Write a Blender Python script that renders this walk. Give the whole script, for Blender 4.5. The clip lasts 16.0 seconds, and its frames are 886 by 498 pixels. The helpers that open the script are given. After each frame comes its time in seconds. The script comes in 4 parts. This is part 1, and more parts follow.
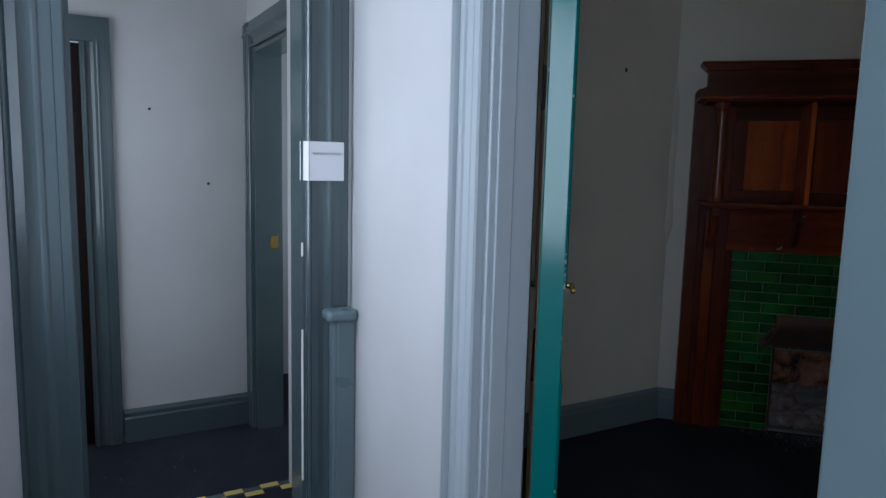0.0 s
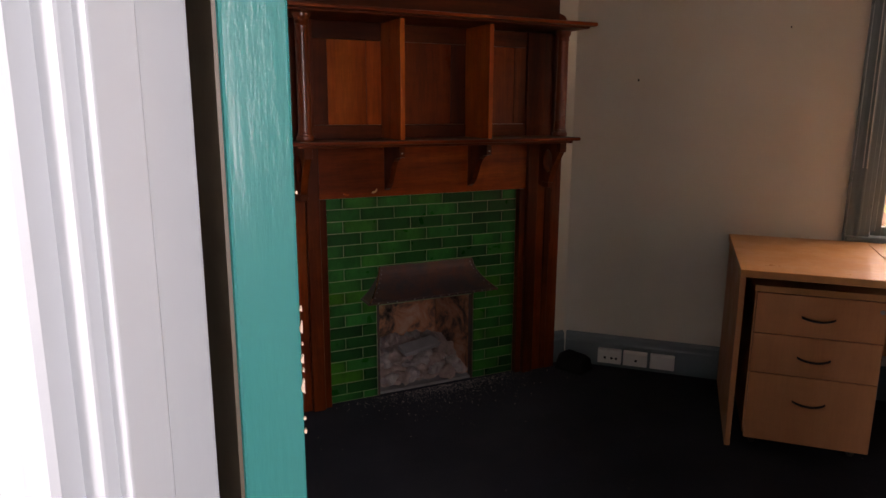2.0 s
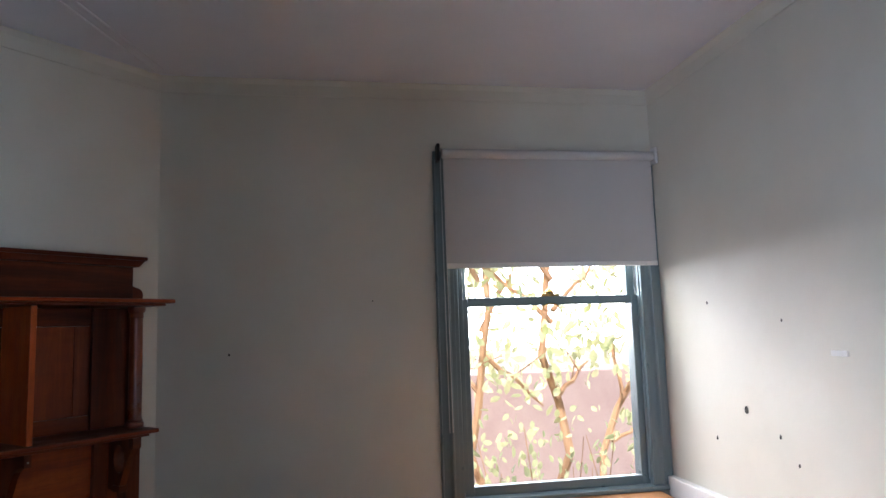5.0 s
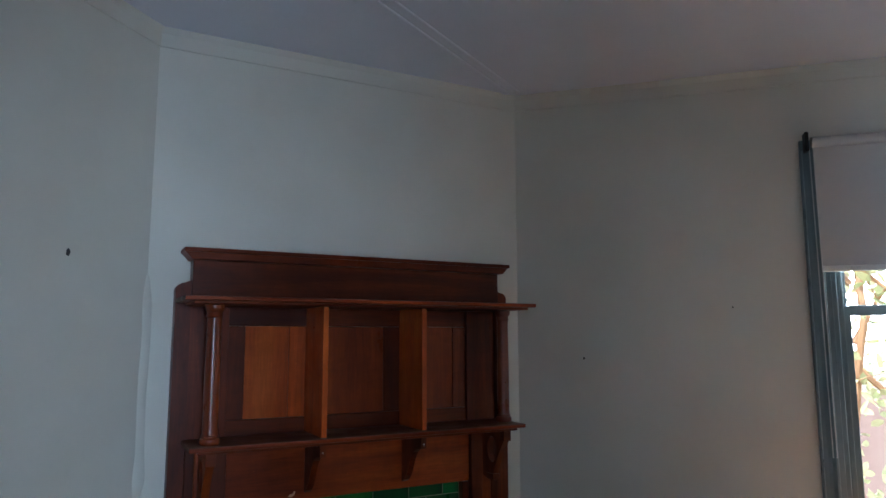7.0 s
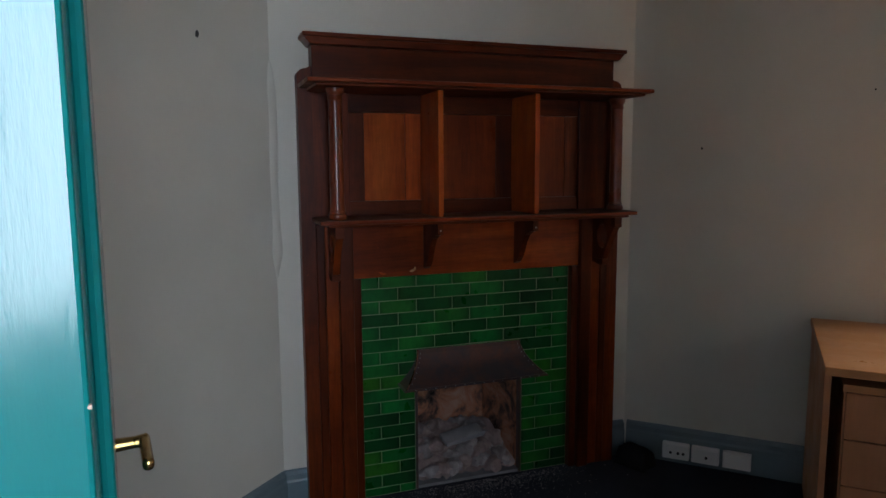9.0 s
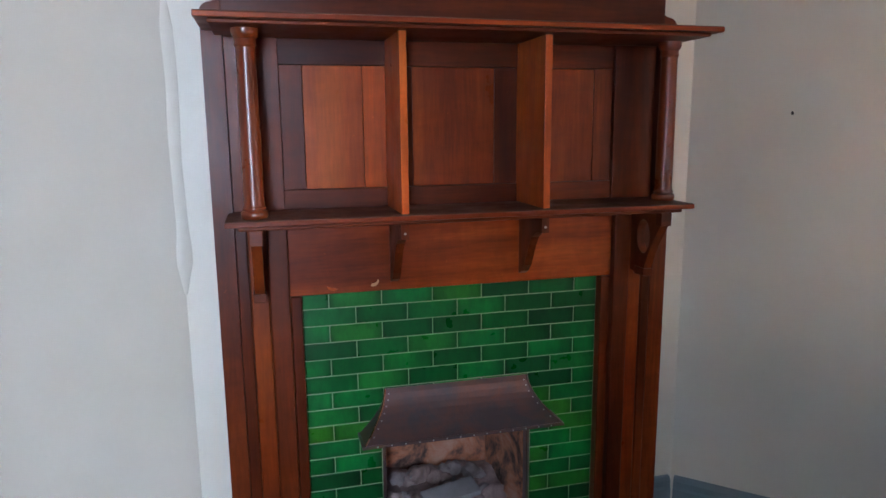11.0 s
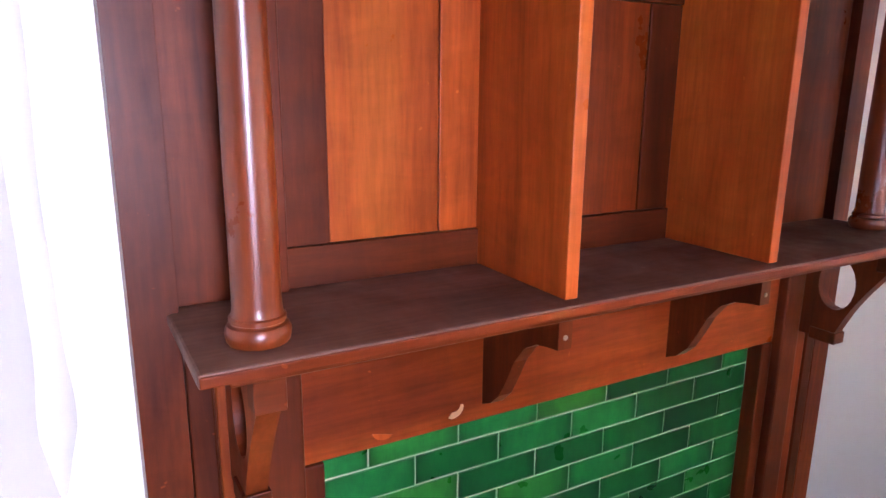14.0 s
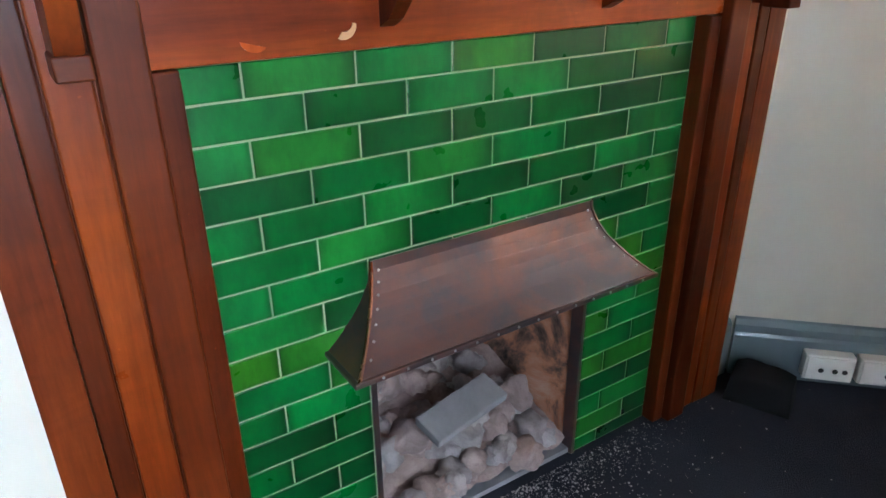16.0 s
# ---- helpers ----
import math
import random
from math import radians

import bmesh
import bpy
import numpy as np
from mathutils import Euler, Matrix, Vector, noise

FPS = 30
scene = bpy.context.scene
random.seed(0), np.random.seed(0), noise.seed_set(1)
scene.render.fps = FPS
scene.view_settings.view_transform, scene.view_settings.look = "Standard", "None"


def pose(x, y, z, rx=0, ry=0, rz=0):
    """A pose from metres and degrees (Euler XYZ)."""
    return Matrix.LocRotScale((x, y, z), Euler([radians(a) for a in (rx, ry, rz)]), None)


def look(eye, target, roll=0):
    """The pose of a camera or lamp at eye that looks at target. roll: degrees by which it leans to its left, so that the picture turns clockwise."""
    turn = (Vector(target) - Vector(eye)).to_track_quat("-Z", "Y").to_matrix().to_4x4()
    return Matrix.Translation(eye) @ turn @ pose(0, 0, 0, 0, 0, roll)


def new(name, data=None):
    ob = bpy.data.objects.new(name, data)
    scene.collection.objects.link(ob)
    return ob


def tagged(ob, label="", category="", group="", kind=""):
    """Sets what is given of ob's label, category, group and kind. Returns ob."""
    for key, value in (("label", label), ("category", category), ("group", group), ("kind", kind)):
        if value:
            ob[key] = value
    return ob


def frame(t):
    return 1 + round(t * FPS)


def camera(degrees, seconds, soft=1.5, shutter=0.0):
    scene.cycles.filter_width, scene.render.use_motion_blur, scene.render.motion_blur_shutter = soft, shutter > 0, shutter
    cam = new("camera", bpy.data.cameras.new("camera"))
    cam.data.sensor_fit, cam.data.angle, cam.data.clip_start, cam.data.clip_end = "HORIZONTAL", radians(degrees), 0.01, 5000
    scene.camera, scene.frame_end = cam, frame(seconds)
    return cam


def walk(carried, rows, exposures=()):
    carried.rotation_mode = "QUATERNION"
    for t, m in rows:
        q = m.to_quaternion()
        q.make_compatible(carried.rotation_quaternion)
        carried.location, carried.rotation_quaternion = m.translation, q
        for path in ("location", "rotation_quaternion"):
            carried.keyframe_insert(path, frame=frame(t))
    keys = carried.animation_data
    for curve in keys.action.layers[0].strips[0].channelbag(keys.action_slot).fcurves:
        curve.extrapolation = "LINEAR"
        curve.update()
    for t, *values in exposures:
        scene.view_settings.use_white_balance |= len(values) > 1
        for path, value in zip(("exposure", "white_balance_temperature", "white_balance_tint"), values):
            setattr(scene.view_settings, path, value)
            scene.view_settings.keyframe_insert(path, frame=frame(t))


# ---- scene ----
cam = camera(66.5, 16.0)
PATH = [
    (0, (1.86, -3.226, 1.3), (0.136, -2.243, 1.048), 1.4),
    (0.5, (1.556, -3.183, 1.319), (-0.062, -2.04, 1.047), 1.5),
    (1, (1.323, -3.014, 1.29), (-0.093, -1.634, 0.984), 1.5),
    (1.5, (1.178, -2.859, 1.284), (0.107, -1.209, 0.923), 0.7),
    (2, (1.049, -2.769, 1.281), (0.402, -0.923, 0.868), 0.3),
    (2.5, (1.038, -2.754, 1.271), (0.806, -0.822, 0.811), -0.0),
    (3, (1.1, -2.748, 1.266), (1.217, -0.806, 0.802), -0.4),
    (3.5, (1.175, -2.708, 1.259), (1.527, -0.776, 0.884), -0.6),
    (3.7, (1.227, -2.646, 1.27), (1.65, -0.715, 0.965), -0.6),
    (5.8, (1.24, -2.448, 1.58), (1.312, -0.5, 2.027), -0.5),
    (6, (1.218, -2.446, 1.581), (1.149, -0.502, 2.044), -0.3),
    (6.5, (1.197, -2.463, 1.578), (0.814, -0.543, 1.988), -0.1),
    (7, (1.113, -2.488, 1.502), (0.538, -0.59, 1.758), -0.1),
    (7.5, (1.075, -2.578, 1.415), (0.395, -0.699, 1.485), -0.2),
    (8, (1.089, -2.69, 1.382), (0.345, -0.835, 1.311), -0.2),
    (8.5, (1.124, -2.694, 1.351), (0.325, -0.868, 1.194), -0.2),
    (8.7, (1.112, -2.641, 1.343), (0.29, -0.829, 1.139), -0.2),
    (10.8, (0.941, -1.855, 1.339), (-0.039, -0.142, 1.01), -0.8),
    (11, (0.977, -1.737, 1.371), (-0.023, -0.042, 1.017), -0.5),
    (11.5, (1.047, -1.547, 1.376), (0.036, 0.138, 0.999), -0.7),
    (12, (0.966, -1.49, 1.352), (0.001, 0.216, 0.95), -0.4),
    (12.5, (0.687, -1.473, 1.34), (-0.199, 0.271, 0.925), -0.1),
    (13, (0.463, -1.352, 1.333), (-0.308, 0.444, 0.911), -0.1),
    (13.5, (0.293, -1.184, 1.37), (-0.346, 0.661, 0.934), 0.1),
    (14, (0.074, -1.106, 1.405), (-0.452, 0.768, 0.942), 0.5),
    (14.5, (-0.078, -1.091, 1.394), (-0.527, 0.785, 0.865), 0.6),
    (15, (-0.086, -1.076, 1.339), (-0.492, 0.77, 0.685), 0.4),
    (15.4, (0.044, -1.042, 1.194), (-0.433, 0.748, 0.439), -0.5),
    (15.5, (0.04, -1.045, 1.161), (-0.352, 0.762, 0.399), -0.4),
    (16, (0.139, -1.038, 1.034), (-0.239, 0.741, 0.203), -0.7),
]
EXPOSURES = [(0, -1.45, 5900, 10), (0.5, -1.1, 5500, 11), (1.0, -0.8, 5700, 16), (1.5, -0.35, 6400, 14), (2.0, 0.15, 8300, 33), (2.5, 0.8, 9200, 40),
    (3.0, 0.7, 8100, 24), (3.7, 0.55, 7400, 21), (5.8, 0.3, 4900, 9), (7.0, 0.4, 5200, 8), (8.0, -0.1, 5800, 9), (8.7, -0.05, 6200, 13),
    (10.8, 1.7, 5850, 17), (12.5, 2.35, 5700, 18), (13.5, 2.7, 5800, 31), (14.5, 3.1, 6100, 37), (15.0, 2.6, 6300, 36), (15.6, 2.1, 6200, 18), (16.0, 2.8, 5950, 11)]
walk(cam, [(t, look(eye, target, roll)) for t, eye, target, roll in PATH], EXPOSURES)

# ---- world, daylight and exposure ----
world = bpy.data.worlds.new("world")
scene.world = world
world.use_nodes = True
wn = world.node_tree
wn.nodes.clear()
sky = wn.nodes.new("ShaderNodeTexSky")
sky.sky_type = "NISHITA"
sky.sun_disc = False
sky.sun_elevation, sky.sun_rotation = radians(48), radians(215)
bg = wn.nodes.new("ShaderNodeBackground")
bg.inputs["Strength"].default_value = 0.15
wo = wn.nodes.new("ShaderNodeOutputWorld")
wn.links.new(sky.outputs[0], bg.inputs["Color"])
wn.links.new(bg.outputs[0], wo.inputs["Surface"])


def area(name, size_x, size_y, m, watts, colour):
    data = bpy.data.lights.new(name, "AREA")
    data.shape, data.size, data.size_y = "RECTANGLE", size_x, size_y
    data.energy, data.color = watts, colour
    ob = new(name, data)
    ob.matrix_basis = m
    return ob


sun = bpy.data.lights.new("sun", "SUN")
sun.energy, sun.angle, sun.color = 5.0, radians(0.6), (1.0, 0.93, 0.84)
new("sun", sun).matrix_basis = look((0, 0, 10), (2.6, 6.5, 0))
# sky light in the office window opening
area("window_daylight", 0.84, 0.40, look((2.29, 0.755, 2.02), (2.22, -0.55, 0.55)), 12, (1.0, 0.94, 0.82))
# unseen lamps added as fill, in place of a light carried about
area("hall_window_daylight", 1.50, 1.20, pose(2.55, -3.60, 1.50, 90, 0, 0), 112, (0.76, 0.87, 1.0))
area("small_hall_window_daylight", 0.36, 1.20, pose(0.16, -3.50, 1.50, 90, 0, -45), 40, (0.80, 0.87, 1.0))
# unseen lamps added to brighten the side room and lower hall
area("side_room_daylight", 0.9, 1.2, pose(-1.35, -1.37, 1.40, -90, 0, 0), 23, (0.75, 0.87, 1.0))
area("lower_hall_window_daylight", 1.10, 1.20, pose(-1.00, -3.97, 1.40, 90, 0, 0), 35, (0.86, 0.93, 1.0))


# ---- materials ----
def material(name):
    m = bpy.data.materials.new(name)
    m.use_nodes = True
    nt = m.node_tree
    return m, nt, nt.nodes["Principled BSDF"]


def node(nt, kind, **values):
    n = nt.nodes.new(kind)
    for k, v in values.items():
        n.inputs[k].default_value = v
    return n


def coords(nt, scale=(1, 1, 1), shift=True):
    """Object coordinates in metres, shifted at random from piece to piece."""
    tc = nt.nodes.new("ShaderNodeTexCoord")
    mp = nt.nodes.new("ShaderNodeMapping")
    mp.inputs["Scale"].default_value = scale
    nt.links.new(tc.outputs["Object"], mp.inputs["Vector"])
    if shift:
        info = nt.nodes.new("ShaderNodeObjectInfo")
        mul = nt.nodes.new("ShaderNodeMath")
        mul.operation = "MULTIPLY"
        mul.inputs[1].default_value = 37.0
        nt.links.new(info.outputs["Random"], mul.inputs[0])
        nt.links.new(mul.outputs[0], mp.inputs["Location"])
    return mp.outputs["Vector"]


def ramp(nt, fac, stops):
    r = nt.nodes.new("ShaderNodeValToRGB")
    el = r.color_ramp.elements
    while len(el) < len(stops):
        el.new(0.5)
    for e, (p, c) in zip(el, stops):
        e.position, e.color = p, (*c, 1)
    nt.links.new(fac, r.inputs["Fac"])
    return r.outputs["Color"]


def noise_tex(nt, vec, scale, detail=4.0, rough=0.55, distortion=0.0):
    n = node(nt, "ShaderNodeTexNoise", Scale=scale, Detail=detail, Roughness=rough, Distortion=distortion)
    nt.links.new(vec, n.inputs["Vector"])
    return n.outputs["Fac"]


def mixed(nt, a, b, fac, mode="MIX"):
    mx = nt.nodes.new("ShaderNodeMix")
    mx.data_type, mx.blend_type = "RGBA", mode
    for sock, v in ((mx.inputs[6], a), (mx.inputs[7], b), (mx.inputs[0], fac)):
        if isinstance(v, (int, float)):
            sock.default_value = v
        elif isinstance(v, tuple):
            sock.default_value = (*v, 1)
        else:
            nt.links.new(v, sock)
    return mx.outputs[2]


def bump(nt, b, height, strength=0.2, distance=0.002):
    bp = node(nt, "ShaderNodeBump", Strength=strength, Distance=distance)
    nt.links.new(height, bp.inputs["Height"])
    nt.links.new(bp.outputs["Normal"], b.inputs["Normal"])


def paint(name, low, high, rough, stain=(0.5, 0.5, 0.5), relief=0.15, grain=(1, 1, 1), spec=0.5, dirt=0.25, coat=0.0):
    m, nt, b = material(name)
    v = coords(nt, grain, shift=False)
    base = ramp(nt, noise_tex(nt, v, 1.7, 5), [(0.35, low), (0.65, high)])
    spots = ramp(nt, noise_tex(nt, v, 6.0, 8, 0.7), [(0.60, (0, 0, 0)), (0.80, (dirt, dirt, dirt))])
    nt.links.new(mixed(nt, base, stain, spots), b.inputs["Base Color"])
    rr = ramp(nt, noise_tex(nt, v, 9.0, 4), [(0.3, (rough * 0.85,) * 3), (0.7, (min(1, rough * 1.15),) * 3)])
    nt.links.new(rr, b.inputs["Roughness"])
    b.inputs["Specular IOR Level"].default_value = spec
    b.inputs["Coat Weight"].default_value = coat
    b.inputs["Coat Roughness"].default_value = 0.12
    bump(nt, b, noise_tex(nt, v, 55.0, 5, 0.6), relief, 0.002)
    return m


def wood(name, dark, mid, light, axis, rough=0.33, grain_scale=9.0, coat=0.02, contrast=1.0, scuff=0.25, shine=0.17):
    m, nt, b = material(name)
    sc = [1.0, 1.0, 1.0]
    sc[axis] = 0.09
    v = coords(nt, tuple(sc))
    g = noise_tex(nt, v, grain_scale, 6, 0.6, 0.6)
    fine = noise_tex(nt, v, grain_scale * 14, 3, 0.6)
    big = noise_tex(nt, coords(nt, (1, 1, 1)), 2.2, 3)
    col = ramp(nt, g, [(0.28, dark), (0.5, mid), (0.74, light)])
    col = mixed(nt, col, ramp(nt, fine, [(0.3, (0.60,) * 3), (0.7, (1.05,) * 3)]), 0.65 * contrast, "MULTIPLY")
    fig = [1.6, 1.6, 1.6]
    fig[axis] = 3.4
    ripple = noise_tex(nt, coords(nt, tuple(fig)), 4.0, 4, 0.6, 1.6)
    col = mixed(nt, col, ramp(nt, ripple, [(0.36, (0.70, 0.64, 0.60)), (0.62, (1.10, 1.06, 1.0))]), 0.40 * contrast, "MULTIPLY")
    ding = ramp(nt, noise_tex(nt, coords(nt, (1, 1, 1)), 62.0, 2, 0.5), [(0.742, (0, 0, 0)), (0.765, (0.55 * contrast,) * 3)])
    col = mixed(nt, col, light, ding)
    info = nt.nodes.new("ShaderNodeObjectInfo")
    col = mixed(nt, col, ramp(nt, info.outputs["Random"], [(0.0, (0.72, 0.70, 0.68)), (1.0, (1.12, 1.06, 1.0))]), 0.8 * contrast, "MULTIPLY")
    col = mixed(nt, col, ramp(nt, big, [(0.35, (0.55, 0.48, 0.44)), (0.65, (1.12, 1.06, 1.0))]), 0.8 * contrast, "MULTIPLY")
    nt.links.new(col, b.inputs["Base Color"])
    rr = ramp(nt, noise_tex(nt, coords(nt, (1, 1, 1)), 7.0, 6, 0.65), [(0.3, (rough * 0.8,) * 3), (0.7, (rough * (1 + scuff * 2),) * 3)])
    nt.links.new(rr, b.inputs["Roughness"])
    b.inputs["Specular IOR Level"].default_value = shine
    b.inputs["Coat Weight"].default_value = coat
    b.inputs["Coat Roughness"].default_value = 0.16
    bump(nt, b, fine, 0.10, 0.001)
    return m


WALL = paint("cream_wall_paint", (0.60, 0.57, 0.475), (0.66, 0.63, 0.535), 0.55, (0.50, 0.46, 0.38), 0.10, dirt=0.18)
HALLWALL = paint("hall_wall_paint", (0.50, 0.495, 0.49), (0.55, 0.545, 0.54), 0.50, (0.52, 0.50, 0.48), 0.10, dirt=0.15)
CEIL = paint("ceiling_paint", (0.68, 0.68, 0.72), (0.72, 0.72, 0.76), 0.65, (0.58, 0.56, 0.52), 0.10, dirt=0.15)
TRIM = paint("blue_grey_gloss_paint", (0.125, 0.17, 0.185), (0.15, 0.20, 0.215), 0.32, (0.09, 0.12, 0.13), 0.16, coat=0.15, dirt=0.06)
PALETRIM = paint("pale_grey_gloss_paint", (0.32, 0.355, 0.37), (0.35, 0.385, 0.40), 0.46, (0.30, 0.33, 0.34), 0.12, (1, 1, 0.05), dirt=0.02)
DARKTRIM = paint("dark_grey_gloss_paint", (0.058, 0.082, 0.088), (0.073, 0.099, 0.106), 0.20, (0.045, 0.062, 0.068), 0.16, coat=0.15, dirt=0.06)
TEAL = paint("teal_gloss_paint", (0.004, 0.135, 0.125), (0.008, 0.165, 0.150), 0.18, (0.08, 0.22, 0.21), 0.38, (1, 1, 0.16), dirt=0.5, coat=0.08, spec=0.42)
WHITEPLASTIC = paint("white_plastic", (0.70, 0.69, 0.65), (0.74, 0.73, 0.70), 0.38, (0.55, 0.52, 0.46), 0.04)
BLACK = paint("black_plastic", (0.012, 0.012, 0.013), (0.02, 0.02, 0.02), 0.5, (0.05, 0.05, 0.05), 0.1)
BLACKCLOTH = paint("black_cloth", (0.008, 0.008, 0.009), (0.014, 0.014, 0.015), 0.95, (0.03, 0.03, 0.03), 0.5, spec=0.1)
BLIND = paint("white_blind_cloth", (0.50, 0.485, 0.46), (0.54, 0.525, 0.50), 0.8, (0.60, 0.58, 0.55), 0.2)
PAPER = paint("white_paper", (0.74, 0.73, 0.74), (0.77, 0.76, 0.77), 0.7, (0.7, 0.7, 0.7), 0.02)
CHIP = paint("bare_chipped_wood", (0.50, 0.34, 0.24), (0.60, 0.44, 0.33), 0.7, (0.35, 0.22, 0.15), 0.3)
SCAR = paint("pale_scarred_wood", (0.40, 0.19, 0.085), (0.48, 0.26, 0.13), 0.6, (0.30, 0.12, 0.05), 0.3)
GROUT = paint("pale_grout", (0.20, 0.23, 0.13), (0.29, 0.32, 0.20), 0.8, (0.20, 0.24, 0.16), 0.5)
INK = paint("black_ink", (0.02, 0.02, 0.025), (0.03, 0.03, 0.035), 0.7, (0.04, 0.04, 0.04), 0.0)
YELLOW = paint("yellow_safety_grip", (0.50, 0.36, 0.10), (0.58, 0.43, 0.14), 0.7, (0.25, 0.18, 0.07), 0.3)
BROWNGAP = paint("brown_varnish", (0.055, 0.042, 0.025), (0.075, 0.056, 0.034), 0.5, (0.06, 0.05, 0.04), 0.2)

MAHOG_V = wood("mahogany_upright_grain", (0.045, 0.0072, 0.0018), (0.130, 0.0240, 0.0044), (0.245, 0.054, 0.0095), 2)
MAHOG_H = wood("mahogany_level_grain", (0.045, 0.0072, 0.0018), (0.130, 0.0240, 0.0044), (0.245, 0.054, 0.0095), 0)
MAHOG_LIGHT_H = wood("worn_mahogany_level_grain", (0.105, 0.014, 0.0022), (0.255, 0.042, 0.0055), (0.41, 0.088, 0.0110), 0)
# carried light on the left bay and dividers is part of this tone
MAHOG_LIGHT_V = wood("worn_lit_mahogany_upright_grain", (0.27, 0.043, 0.0055), (0.54, 0.103, 0.0120), (0.70, 0.178, 0.0210), 2)
MAHOG_MID_V = wood("mid_mahogany_upright_grain", (0.11, 0.016, 0.0026), (0.24, 0.042, 0.0060), (0.38, 0.086, 0.0115), 2)
MAHOG_POLISHED = wood("polished_mahogany", (0.080, 0.0115, 0.0025), (0.190, 0.034, 0.0056), (0.310, 0.070, 0.0110), 2, rough=0.30, coat=0.12, scuff=0.15, shine=0.45)
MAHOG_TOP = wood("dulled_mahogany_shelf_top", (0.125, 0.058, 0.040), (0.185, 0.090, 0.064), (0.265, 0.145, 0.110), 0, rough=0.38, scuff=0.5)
BEECH_H = wood("beech_laminate_level", (0.55, 0.255, 0.100), (0.59, 0.288, 0.118), (0.63, 0.318, 0.138), 0, rough=0.34, coat=0.0, contrast=0.25)
BEECH_Y = wood("beech_laminate_along", (0.55, 0.255, 0.100), (0.59, 0.288, 0.118), (0.63, 0.318, 0.138), 1, rough=0.34, coat=0.0, contrast=0.25)
BEECH_V = wood("beech_laminate_upright", (0.56, 0.242, 0.108), (0.60, 0.272, 0.126), (0.64, 0.300, 0.146), 2, rough=0.36, coat=0.0, contrast=0.25)
BEECH_PINK = wood("pinkish_beech_laminate", (0.56, 0.230, 0.104), (0.60, 0.258, 0.120), (0.64, 0.286, 0.138), 1, rough=0.36, coat=0.0, contrast=0.25)
DOORWOOD = wood("dark_stained_door_wood", (0.010, 0.006, 0.005), (0.016, 0.009, 0.007), (0.024, 0.013, 0.010), 2)
BARK = wood("bark", (0.50, 0.28, 0.15), (0.60, 0.36, 0.20), (0.68, 0.44, 0.26), 2, rough=0.9, coat=0.0, contrast=0.35)


def metal(name, colour, rough, stain, stain_amount=0.6, metallic=1.0):
    m, nt, b = material(name)
    v = coords(nt)
    k = ramp(nt, noise_tex(nt, v, 9.0, 7, 0.65, 0.4), [(0.30, (0, 0, 0)), (0.60, (stain_amount,) * 3)])
    nt.links.new(mixed(nt, colour, stain, k), b.inputs["Base Color"])
    nt.links.new(ramp(nt, noise_tex(nt, v, 17.0, 5), [(0.3, (rough * 0.8,) * 3), (0.7, (rough * 1.3,) * 3)]), b.inputs["Roughness"])
    b.inputs["Metallic"].default_value = metallic
    bump(nt, b, noise_tex(nt, v, 40.0, 4), 0.12, 0.001)
    return m


COPPER = metal("tarnished_copper", (0.185, 0.082, 0.058), 0.38, (0.088, 0.074, 0.078), 1.0, 0.8)
BRIGHTCOPPER = metal("bright_copper", (0.46, 0.20, 0.12), 0.25, (0.16, 0.08, 0.055))
BRASS = metal("brass", (0.62, 0.42, 0.14), 0.22, (0.30, 0.19, 0.06))
STEEL = metal("dull_steel", (0.42, 0.42, 0.42), 0.35, (0.25, 0.24, 0.23))
SOOTIRON = metal("sooty_iron", (0.05, 0.045, 0.04), 0.7, (0.02, 0.018, 0.016), 0.7, 0.2)


